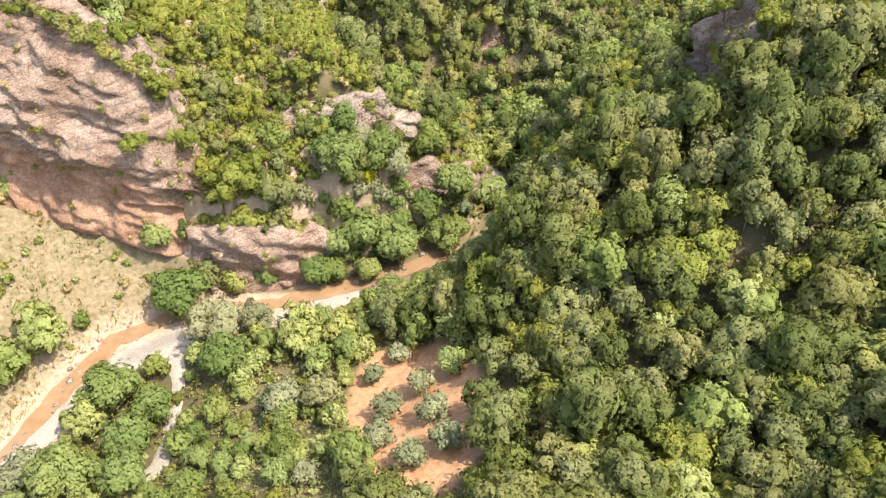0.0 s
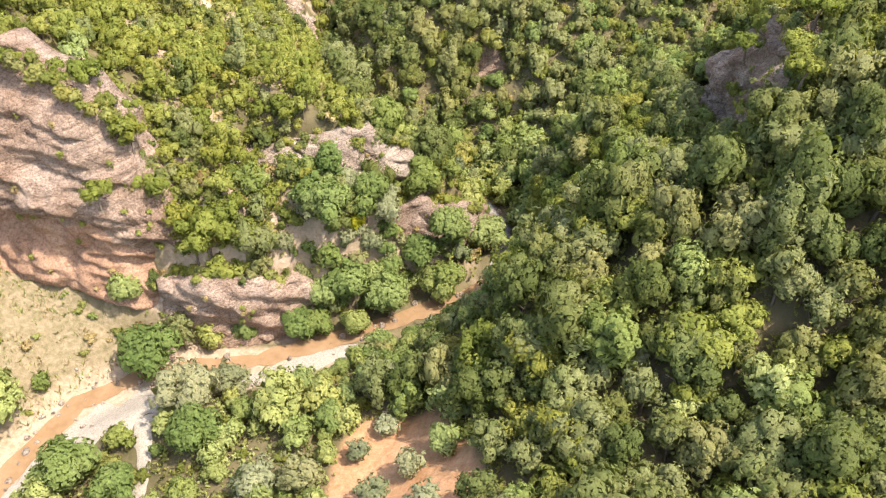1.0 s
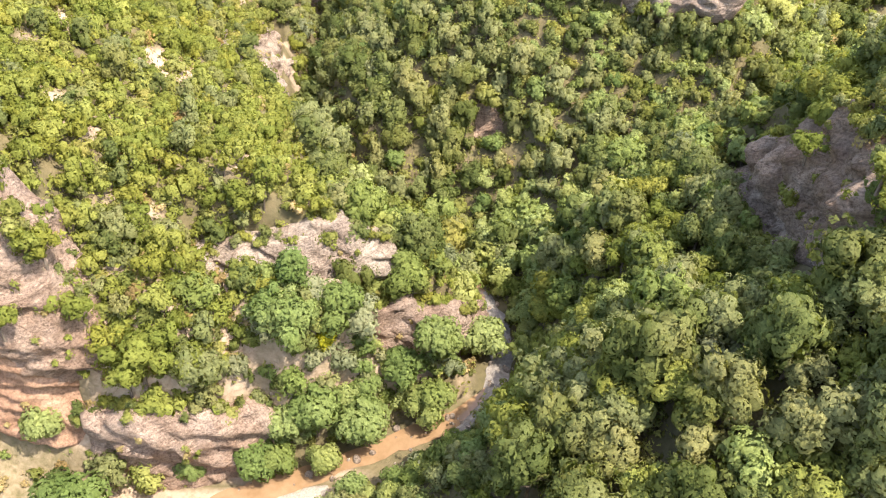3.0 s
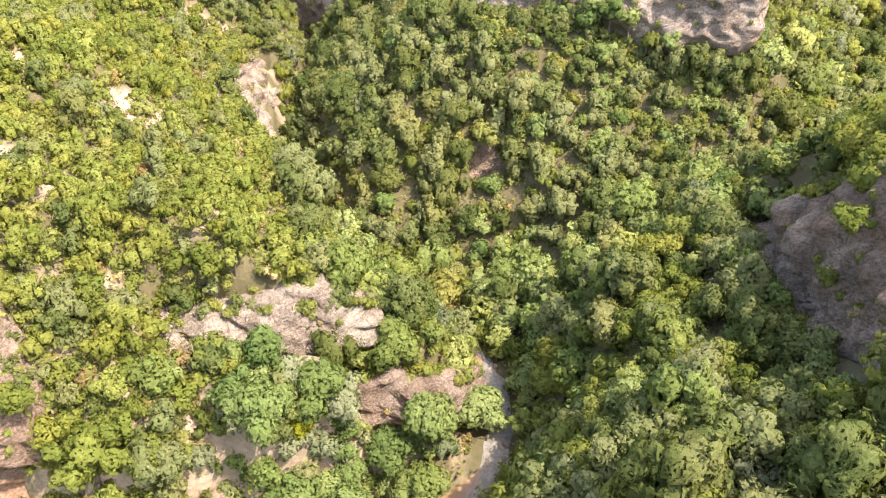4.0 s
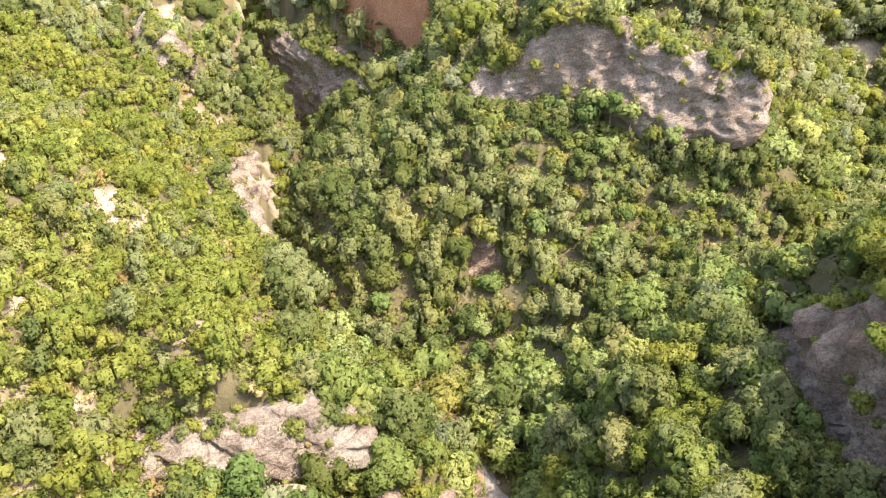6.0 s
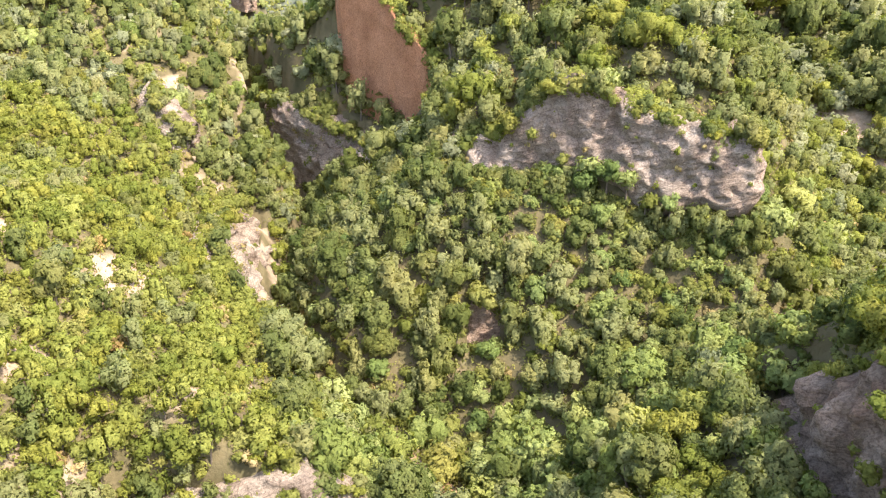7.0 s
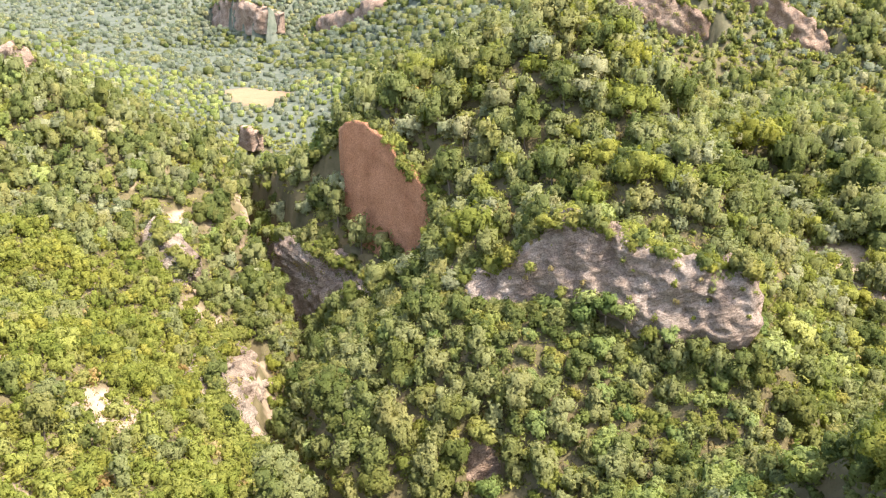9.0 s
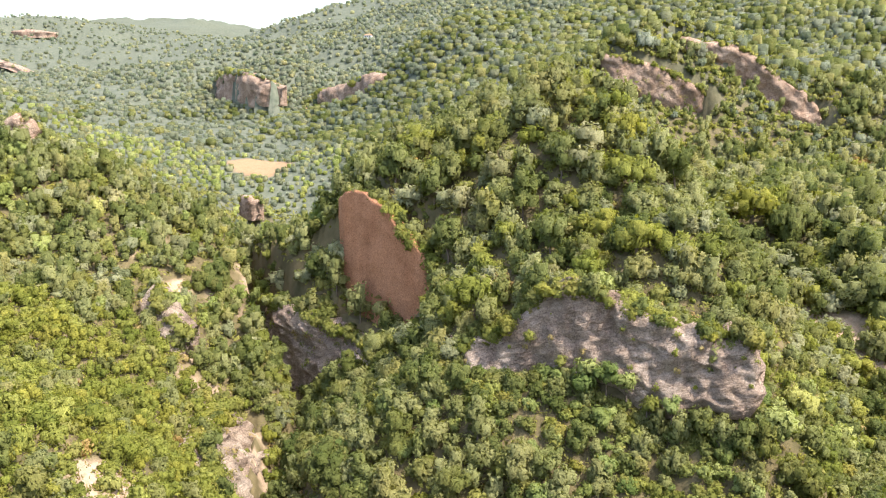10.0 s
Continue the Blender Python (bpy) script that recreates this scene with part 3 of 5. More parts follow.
def bare_patch(x, y):
    """Open soil on the slopes."""
    left = (x < np.interp(y, [84, 100, 112, 126, 141, 154, 192, 330], [6, 6, 2, -5, -16, -22, -26, -80])) & (y > 84) & (y < 330)
    v = fbm(x / 7, y / 7, 11.5, 3)
    d, bed = stream_at(x, y)
    flank = (y > 138) & (y < 222) & (x < -14 - 0.3 * (y - 140)) & (d < 7) & (v > 0.15)
    bank = (x < -8) & (y < 84) & (d < 6)
    for cx, cy, rx, ry in ((-57, 174, 3.0, 4.0), (76, 195, 6.0, 7.0), (84, 188, 4.0, 6.0), (-50, 205, 3.0, 4.0), (-24, 98, 3.0, 1.6), (-17, 95, 2.0, 2.6)):
        flank = flank | (np.hypot((x - cx) / rx, (y - cy) / ry) + 0.3 * value_noise(x / 2, y / 2, 1.1) < 1)
    return np.where(flank | bank, 0.9, np.where(left, smooth((v - 0.25) / 0.5), smooth((v - 0.75) / 0.4) * 0.7))


def bank_soil(x, y):
    """Pinkish crumbling soil of the sunny bank between the stream and the rock nose."""
    d, bed = stream_at(x, y)
    return smooth((x + 36) / 4) * smooth((8 - x) / 3) * smooth((d - 3) / 2) * smooth((104 - y) / 3) * smooth((y - 83) / 2) * (0.75 + 0.25 * value_noise(x / 4, y / 4, 6.1))


def in_field(x, y):
    """The ochre field in the valley."""
    return smooth((1 - np.hypot((x + 84 + 0.28 * (y - 432)) / 16, (y - 432) / 36) + 0.12 * value_noise(x / 9, y / 9, 3.1)) / 0.1)


def ground_attributes(me, x, y):
    d, bed = stream_at(x, y)
    for name, v in (("grove", in_grove(x, y)), ("meadow", meadow_mask(x, y) * smooth((d - 2) / 3)), ("bare", np.maximum(bare_patch(x, y), bank_soil(x, y))),
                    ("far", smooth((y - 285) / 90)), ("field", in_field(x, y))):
        me.attributes.new(name, "FLOAT", "POINT").data.foreach_set("value", v.astype(np.float32).ravel())


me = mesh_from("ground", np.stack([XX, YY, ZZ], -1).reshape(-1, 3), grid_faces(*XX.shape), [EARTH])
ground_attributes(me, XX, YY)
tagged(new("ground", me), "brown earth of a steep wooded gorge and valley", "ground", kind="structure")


def ribbon(name, label, category, line, width, lift, mat, steps=110, across=13, edge=0.45):
    """A strip that lies on the stream's bed along part of it."""
    line = np.array(line, float)
    t = np.concatenate([[0], np.cumsum(np.hypot(*np.diff(line[:, :2], axis=0).T))])
    u = np.linspace(0, t[-1], steps)
    x, y, w = (np.interp(u, t, line[:, k]) for k in range(3))
    for _ in range(3):
        x[1:-1], y[1:-1] = (x[:-2] + 2 * x[1:-1] + x[2:]) / 4, (y[:-2] + 2 * y[1:-1] + y[2:]) / 4
    nx, ny = -np.gradient(y), np.gradient(x)
    k = np.hypot(nx, ny)
    nx, ny = nx / k, ny / k
    s = np.linspace(-1, 1, across)[None, :]
    half = (w * width)[:, None] * (1 + edge * fbm(u[:, None] / 2.6, s * 0.5 + np.sign(s) * 5, 1.7, 3))
    X, Y = x[:, None] + nx[:, None] * s * half, y[:, None] + ny[:, None] * s * half
    Z = np.maximum(ground(X, Y), stream_at(X, Y)[1]) + lift * (1 - 0.8 * s * s) if lift > 0.12 else stream_at(X, Y)[1] + lift + 0 * s
    V = np.stack([X, Y, Z], -1).reshape(-1, 3)
    F = grid_faces(steps, across)
    low = V.copy()
    low[:, 2] -= 0.4
    n = len(V)
    me = mesh_from(name, np.concatenate([V, low]), np.concatenate([F, F[:, ::-1] + n]), [mat])
    return tagged(new(name, me), label, category, kind="structure")


ribbon("water", "shallow muddy brown stream over a gravel bed", "stream",
       [(x, y, 1.0 if y < 96 else 0.75) for x, y, z in STREAM[:14]], 1.35, 0.10, WATER, 220)
ribbon("gravel_bar", "sunlit white gravel bar beside the stream", "gravel",
       [(-51, 51, 0.6), (-47.3, 56, 1.5), (-45, 61, 1.5), (-43.5, 65, 1.3), (-40.5, 69, 2.4), (-36.2, 71.6, 4.0), (-32.5, 73.4, 3.7), (-29, 75.5, 1.2)], 1.0, 0.3, GRAVEL)
ribbon("gravel_bar", "thin branch of pale gravel and sand between bushes", "gravel",
       [(-33, 70, 1.2), (-31.5, 64, 0.9), (-31, 58, 0.7), (-30.5, 52, 1.0), (-33, 47, 1.3)], 1.0, 0.2, GRAVEL)
ribbon("gravel_bar", "narrow white gravel bar by the brown water", "gravel",
       [(-25.5, 77.0, 0.5), (-21, 78.3, 1.5), (-16, 80.4, 1.7), (-12, 82.3, 1.2), (-10, 83.6, 0.3)], 1.0, 0.3, GRAVEL)
ribbon("gravel_bar", "gravel of the shaded stream bed, its colour darkened for the shade", "gravel",
       [(3, 90.0, 0.3), (7.8, 95, 1.0), (9.8, 103, 1.2), (9.6, 109, 1.0), (8, 114, 0.3)], 1.2, 0.25, STONES)


# ---- cliffs ----
def cliff(label, line, mat, depth=5.0, step=0.6, amp=1.0, size=4.0, profile=None, seed=0.0, side=1, mat_low=None, low=0.4, beds=0.4, apron=0, talus=0):
    """A rock wall swept along line (x, y, top, foot), its face to the right of the way it goes (side=1); a solid body that is sunk into the hill."""
    line = np.array(line, float)
    t = np.concatenate([[0], np.cumsum(np.hypot(*np.diff(line[:, :2], axis=0).T))])
    n = max(8, int(t[-1] / step))
    u = np.linspace(0, t[-1], n)
    x, y, top, foot = (np.interp(u, t, line[:, k]) for k in range(4))
    for _ in range(int(1.5 / step) + 1):
        for v in (x, y, top, foot):
            v[1:-1] = (v[:-2] + 2 * v[1:-1] + v[2:]) / 4
    dx, dy = np.gradient(x), np.gradient(y)
    k = np.hypot(dx, dy)
    nx, ny = side * dy / k, -side * dx / k
    m = max(6, int((top - foot).max() / step))
    v = np.linspace(0, 1, m)
    top = top + 0.9 * fbm(u / 3.5, seed, 0.3, 3)
    P = []
    for s in v:
        z = foot + (top - foot) * s
        dip = z + 0.32 * u
        out = amp * fbm(x / size, y / size, z / size + seed, 3) + 0.45 * amp * (0.5 - np.abs(fbm(x / 2.1, y / 2.1, z / 1.7 + seed, 4))) + 0.22 * min(amp, 1.5) * fbm(x / 0.7, y / 0.7, z / 0.6 + seed, 2)
        out = out + beds * 1.6 * (np.abs(value_noise(u / 9, dip / 1.5, seed + 2)) - 0.4) + beds * value_noise(u / 2.2, dip / 0.7, seed + 5)
        ridge = np.abs(value_noise(u / (size * 0.9) + seed + 0.05 * z, z / (size * 1.6), seed))
        out = out - amp * 0.7 * (1 - ridge) ** 4 * (0.5 + 0.5 * value_noise(u / 13, z / 9, seed + 8))
        if profile:
            out = out + np.interp(s, profile[0], profile[1])
        ends = smooth(np.minimum(u, t[-1] - u) / (0.12 * t[-1]))
        out = out - (1 - ends) * depth * 0.5 - 0.8 * max(0, s - 0.85) / 0.15 * amp
        P.append(np.stack([x + nx * out, y + ny * out, z], -1))
    G = np.stack(P)
    if y.max() < 330 and beds > 0.06:
        for _ in range(int(t[-1] * (top - foot).mean() / 11)):
            a, b = int(LEDGE.integers(2, m - 2)), int(LEDGE.integers(3, n - 3))
            if abs(LEDGE.normal()) > 0.35:
                LEDGES.append((*G[a, b], nx[b], ny[b], LEDGE.uniform(0.3, 0.8) * (1.9 if y.max() > 170 else 1.0)))
    back_top = np.stack([x - nx * depth, y - ny * depth, top - 0.6], -1)
    back_low = np.stack([x - nx * depth, y - ny * depth, foot - 1.5], -1)
    front_low = np.stack([x, y, foot - 1.5], -1)
    V = np.stack([front_low, *P, back_top, back_low, front_low])
    R = V.shape[0]
    F = grid_faces(R, n)
    if side > 0:
        F = F[:, ::-1]
    idx = np.zeros(len(F), int)
    if mat_low:
        g = np.repeat(np.arange(R - 1), n - 1) - 1
        col = np.tile(np.arange(n - 1), R - 1)
        edge = low + 0.10 * value_noise(col * step / 5, seed, 3.3)
        idx[(g / m < edge)] = 1
    flat = V.reshape(-1, 3)
    for e in (0, n - 1):
        lift = np.linspace(0, 1, m + 1)[:, None]
        rear = back_low[e] + (back_top[e] - back_low[e]) * lift
        front = np.arange(m + 1) * n + e
        own_rows = len(flat) + np.arange(m + 1)
        cap = np.stack([front[:-1], front[1:], own_rows[1:], own_rows[:-1]], 1)
        flat, F = np.concatenate([flat, rear]), np.concatenate([F, cap if (e == 0) == (side > 0) else cap[:, ::-1]])
        idx = np.concatenate([idx, np.zeros(len(cap), int)])
    me = mesh_from("cliff", flat, F, [mat] + ([mat_low] if mat_low else []), idx)
    return tagged(new("cliff", me), label, "cliff", "rock faces of the gorge", kind="structure")


LEDGE, LEDGES = np.random.default_rng(21), []
for spec in CLIFFS:
    cliff(**spec)

# ---- plants ----
rng = np.random.default_rng(7)


def ico(sub):
    bm = bmesh.new()
    bmesh.ops.create_icosphere(bm, subdivisions=sub, radius=1.0)
    bm.verts.index_update()
    v = np.array([q.co[:] for q in bm.verts])
    f = np.array([[q.index for q in g.verts] for g in bm.faces])
    bm.free()
    return v, f


ICO = {1: ico(1), 2: ico(2)}


def leaf_cards(points, normals, size, r, aspect=1.5):
    """Small four-sided leaf sprays at points, facing roughly along normals."""
    k = len(points)
    n = normals + r.normal(0, 0.36, (k, 3))
    n /= np.linalg.norm(n, axis=1, keepdims=True)
    a = np.cross(n, r.normal(0, 1, (k, 3)))
    a /= np.linalg.norm(a, axis=1, keepdims=True) + 1e-9
    b = np.cross(n, a)
    s = size * r.uniform(0.6, 1.4, (k, 1))
    tip = points + n * s * 0.25
    V = np.stack([tip - a * s * aspect * 0.5, points - b * s * 0.5, tip + a * s * aspect * 0.5, points + b * s * 0.5], 1)
    return V.reshape(-1, 3), np.arange(4 * k).reshape(k, 4)


def quad_ball():
    """A ball of 24 four-sided faces."""
    V, F = [], []
    for axis in range(3):
        for sign in (-1, 1):
            base = len(V)
            for i in (-1, 0, 1):
                for j in (-1, 0, 1):
                    p = [0, 0, 0]
                    p[axis], p[(axis + 1) % 3], p[(axis + 2) % 3] = sign, i * sign, j
                    V.append(p)
            F += [(base + 3 * i + j, base + 3 * (i + 1) + j, base + 3 * (i + 1) + j + 1, base + 3 * i + j + 1) for i in (0, 1) for j in (0, 1)]
    V = np.array(V, float)
    return V / np.linalg.norm(V, axis=1, keepdims=True), np.array(F)


BALL_V, BALL_F = quad_ball()
LUMP_V = np.array([(x, y, z) for x in (-1, 1) for y in (-1, 1) for z in (-1, 1)], float) / 3 ** 0.5
LUMP_F = np.array([(0, 1, 3, 2), (4, 6, 7, 5), (0, 4, 5, 1), (2, 3, 7, 6), (0, 2, 6, 4), (1, 5, 7, 3)])


def crown_arrays(seed, lobes, leaves, size, flat=0.8, spread=0.62, lobe=(0.34, 0.5), clumps=0, tuft=0.12, dense=False):
    """A crown of radius 1 about its middle: lobes, clumps of leaf sprays on them, and a dense heart. Gives vertices, quads and the soft outward normals."""
    r = np.random.default_rng(seed)
    c = r.normal(0, 1, (lobes, 3))
    c /= np.linalg.norm(c, axis=1, keepdims=True) + 1e-9
    c[:, 2] = np.where(c[:, 2] < -0.35, -c[:, 2], c[:, 2])
    c *= spread * r.uniform(0.75, 1.15, (lobes, 1)) * np.array([1, 1, flat])
    rad = r.uniform(*lobe, lobes)
    c, rad = np.concatenate([[[0, 0, -0.08]], c]), np.concatenate([[0.52], rad])

    def shell(k, over):
        pick_ = r.choice(len(c), k * 3, p=rad ** 2 / (rad ** 2).sum())
        d = r.normal(0, 1, (k * 3, 3))
        d /= np.linalg.norm(d, axis=1, keepdims=True)
        p = c[pick_] + d * rad[pick_][:, None] * over * r.uniform(0.9, 1.08, (k * 3, 1)) * np.array([1, 1, 0.95])
        inside = (np.linalg.norm(p[:, None] - c[None], axis=2) < rad[None] * 0.84).any(1)
        keep = np.where(~inside & (p[:, 2] > -0.66))[0][:k]
        return p[keep], d[keep]

    if clumps:
        cp, cd = shell(clumps, 0.98)
        who = r.integers(len(cp), size=leaves)
        e = r.normal(0, 1, (leaves, 3)) + 0.7 * cd[who]
        e /= np.linalg.norm(e, axis=1, keepdims=True)
        p = cp[who] + e * tuft * r.uniform(0.6, 1.25, (len(cp), 1))[who]
        V, F = leaf_cards(p, 0.75 * e + 0.6 * cd[who] + np.array([0, 0, 0.2]), size, r)
        N = 0.55 * e + 0.75 * cd[who] + 0.5 * p
    else:
        p, d = shell(leaves, 1.0)
        V, F = leaf_cards(p, d + np.array([0, 0, 0.25]), size, r)
        N = d + 0.5 * p
    k = max(3, leaves // 14)
    q = r.integers(len(c), size=k)
    e = r.normal(0, 1, (k, 3))
    e /= np.linalg.norm(e, axis=1, keepdims=True)
    W, G = leaf_cards(c[q] + e * rad[q][:, None] * 0.66, e, min(0.42, max(size * 2.2, 0.26)), r, 1.2)
    N = np.concatenate([N, e + 0.5 * c[q]]) + np.array([0, 0, 0.5 if dense else 0.2])
    N = N / (np.linalg.norm(N, axis=1, keepdims=True) + 1e-9)
    N = np.repeat(N, 4, 0)
    V, F = np.concatenate([V, W]), np.concatenate([F, G + len(V)])
    if dense:
        ball, sides = (BALL_V, BALL_F) if leaves > 300 else (LUMP_V, LUMP_F)
        for m, q in zip(c, rad):
            lump = (0.74 if leaves > 300 else 0.92 if leaves > 100 else 1.0 if lobes else 1.25) * (1 + 0.2 * fbm(ball[:, 0] * 1.7 + m[0] * 9, ball[:, 1] * 1.7 + seed, ball[:, 2] * 1.7 + m[1] * 9, 2))
            F = np.concatenate([F, sides + len(V)])
            V = np.concatenate([V, m + ball * q * lump[:, None]])
            up = ball + 0.5 * m + np.array([0, 0, 0.5])
            N = np.concatenate([N, up / np.linalg.norm(up, axis=1, keepdims=True)])
    return V, F, N


def leafy(me_name, V, F, N, mat):
    """One mesh of leaf sprays that shades as a soft crown along N."""
    me = mesh_from(me_name, V, F, [mat])
    me.normals_split_custom_set_from_vertices(N.astype(np.float32))
    return me


STYLE = {  # lobes, flatness, spread, lobe radii, leaf size against crown radius, clumps, clump radius
    "oak": (10, 1.1, 0.62, (0.28, 0.44), 0.10, 62, 0.115),
    "pine": (10, 0.6, 0.68, (0.24, 0.38), 0.085, 48, 0.13),
    "shrub": (6, 0.75, 0.58, (0.34, 0.5), 0.12, 40, 0.13),
    "plane": (9, 0.95, 0.58, (0.32, 0.44), 0.13, 0, 0),
    "olive": (8, 0.85, 0.56, (0.32, 0.46), 0.095, 60, 0.10),
    "light": (9, 0.95, 0.60, (0.28, 0.42), 0.13, 44, 0.15),
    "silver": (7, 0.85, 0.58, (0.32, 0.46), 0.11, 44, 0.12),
    "dry": (7, 0.85, 0.62, (0.25, 0.4), 0.10, 40, 0.13),
    "yellow": (6, 0.7, 0.58, (0.3, 0.45), 0.12, 0, 0),
}
DETAIL = {"near": (640, 1.0, 1.35), "mid": (235, 1.25, 1.2), "low": (135, 1.35, 1.1), "far": (34, 2.0, 0.0), "speck": (4, 3.0, 0.0)}  # leaves, leaf growth, share of clumps


def crown_variant(kind, detail, v):
    lobes, flat, spread, lobe, size, clumps, tuft = STYLE[kind]
    leaves, grow, share = DETAIL[detail]
    lobes = {"near": lobes + 3, "mid": max(6, lobes - 1), "low": 5, "far": 4, "speck": 0}[detail]
    return crown_arrays(sum(map(ord, kind)) * 31 + v * 7 + len(detail), lobes, leaves, size * grow, flat, spread, lobe, int(clumps * share) if detail != "far" else 0, tuft * (1.25 if share < 1 else 1), True)


CACHE = {}


def variant(kind, detail, v):
    key = (kind, detail, v)
    if key not in CACHE:
        CACHE[key] = crown_variant(*key)
    return CACHE[key]


def trunk_mesh(kind, height, girth, seed):
    """A tapered trunk with four limbs, foot at the origin."""
    r = np.random.default_rng(seed)
    V, F = [], []

    def tube(path, radii, sides=7):
        base = len(V)
        for (x, y, z), w in zip(path, radii):
            for k in range(sides):
                a = 2 * math.pi * k / sides
                V.append((x + w * math.cos(a), y + w * math.sin(a), z))
        for i in range(len(path) - 1):
            for k in range(sides):
                a, b = base + i * sides + k, base + i * sides + (k + 1) % sides
                F.append((a, b, b + sides, a + sides))

    bend = r.normal(0, 0.12, 2) * height
    tube([(0, 0, -0.5), (bend[0] * 0.3, bend[1] * 0.3, height * 0.35), (bend[0] * 0.7, bend[1] * 0.7, height * 0.7), (bend[0], bend[1], height * 1.15)],
         [girth * 1.3, girth * 0.9, girth * 0.65, girth * 0.25], 5)
    for k in range(4):
        a = 2 * math.pi * (k + r.uniform(-0.2, 0.2)) / 4
        z0 = height * r.uniform(0.45, 0.75)
        reach = height * r.uniform(0.35, 0.5)
        x0, y0 = bend * z0 / height
        tube([(x0, y0, z0), (x0 + math.cos(a) * reach * 0.5, y0 + math.sin(a) * reach * 0.5, z0 + height * 0.22), (x0 + math.cos(a) * reach, y0 + math.sin(a) * reach, z0 + height * 0.38)],
             [girth * 0.5, girth * 0.32, girth * 0.12], 3)
    return mesh_from("trunk", np.array(V), np.array(F), [BARK])


TREE_MESH = {}
TALL = {"oak": 1.25, "pine": 1.0, "plane": 1.05, "light": 1.0, "olive": 1.0, "shrub": 0.9}
NAMES = {"oak": "oak_tree", "pine": "pine_tree", "shrub": "shrub", "plane": "riverside_tree", "olive": "olive_tree", "light": "leafy_tree", "silver": "haze_grey_tree", "dry": "dry_shrub", "yellow": "broom_shrub"}
LABELS = {
    "oak": "rounded dark green holm oak with dense clumped foliage", "pine": "yellow-green pine with a spreading flat crown",
    "shrub": "low olive-green shrub on dry sloping ground", "plane": "fresh green leafy tree beside the stream",
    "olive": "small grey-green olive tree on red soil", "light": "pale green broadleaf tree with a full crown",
    "silver": "tree on the far slopes with haze greyed into its leaves", "dry": "brownish half-dry shrub on the slope", "yellow": "bright yellow flowering broom bush",
}
CATS = {"oak": "tree", "pine": "tree", "shrub": "shrub", "plane": "tree", "olive": "tree", "light": "tree", "silver": "tree", "dry": "shrub", "yellow": "shrub"}
STEM = {"oak": 1.05, "pine": 1.0, "shrub": 0.45, "plane": 0.95, "olive": 0.85, "light": 0.95, "silver": 0.85, "dry": 0.5, "yellow": 0.5}


def plant(kind, x, y, radius, v=0, tall=1.0, detail="near", label="", z=None, squeeze=1.0):
    """A single tree or shrub as a thing of its own: trunk and crown."""
    key = (kind, detail, v)
    if key not in TREE_MESH:
        V, F, N = variant(*key)
        TREE_MESH[key] = (leafy("crown", V, F, N, LEAF[kind]), trunk_mesh(kind, STEM[kind], 0.06, v + 3))
    crown, trunk = TREE_MESH[key]
    thing = tagged(new(NAMES[kind]), label or LABELS[kind], CATS[kind], NAMES[kind].replace("_", " ") + "s of the gorge")
    z = float(ground(np.array([x]), np.array([y]))[0]) if z is None else z
    thing.matrix_basis = Matrix.LocRotScale((x, y, z - 0.1), Euler((0, 0, (x * 7.3 + y * 3.1) % 6.28)), (radius, radius * squeeze, radius * tall))
    a, b = new("crown", crown), new("trunk", trunk)
    a.parent = b.parent = thing
    a.location.z = STEM[kind]
    return thing


def woods(name, label, items, category="woodland"):
    """Many plants in one mesh, for woods past counting. items: kind, detail, x, y, z, radius, tall, turn, variant."""
    kinds = sorted({i[0] for i in items})
    Vs, Fq, Ns, Iq, Tint, base = [], [], [], [], [], 0
    tr = np.random.default_rng(len(items))
    for kind, detail, x, y, z, rad, tall, turn, v in items:
        V, F, N = variant(kind, detail, v)
        c, s = math.cos(turn), math.sin(turn)
        W = np.empty_like(V)
        W[:, 0], W[:, 1] = (V[:, 0] * c - V[:, 1] * s) * rad + x, (V[:, 0] * s + V[:, 1] * c) * rad + y
        W[:, 2] = (V[:, 2] + STEM[kind] * (0.8 if y < 112 else 0.62)) * rad * tall + z
        Vs.append(W)
        Tint.append(np.full(len(V), tr.uniform()))
        Fq.append(F + base)
        Ns.append(np.stack([N[:, 0] * c - N[:, 1] * s, N[:, 0] * s + N[:, 1] * c, N[:, 2]], 1))
        k = kinds.index(kind)
        Iq.append(np.full(len(F), k))
        base += len(V)
    me = leafy(name, np.concatenate(Vs), np.concatenate(Fq), np.concatenate(Ns), LEAF[kinds[0]])
    for k in kinds[1:]:
        me.materials.append(LEAF[k])
    me.polygons.foreach_set("material_index", np.concatenate(Iq).astype(np.int32))
    for at, v in (("tint", np.concatenate(Tint)), ("in_wood", np.ones(base))):
        me.attributes.new(at, "FLOAT", "POINT").data.foreach_set("value", v.astype(np.float32))
    return tagged(new(name, me), label, category, kind="stuff")


def scatter(x0, x1, y0, y1, gap, r, jitter=0.42):
    """Uneven rows of places about gap apart."""
    nx, ny = max(1, int((x1 - x0) / gap)), max(1, int((y1 - y0) / (gap * 0.87)))
    i, j = np.meshgrid(np.arange(nx), np.arange(ny))
    x = x0 + (i + 0.5 * (j % 2) + 0.25 + r.uniform(-jitter, jitter, i.shape)) * gap
    y = y0 + (j + 0.5 + r.uniform(-jitter, jitter, i.shape)) * gap * 0.87
    return x.ravel(), y.ravel()


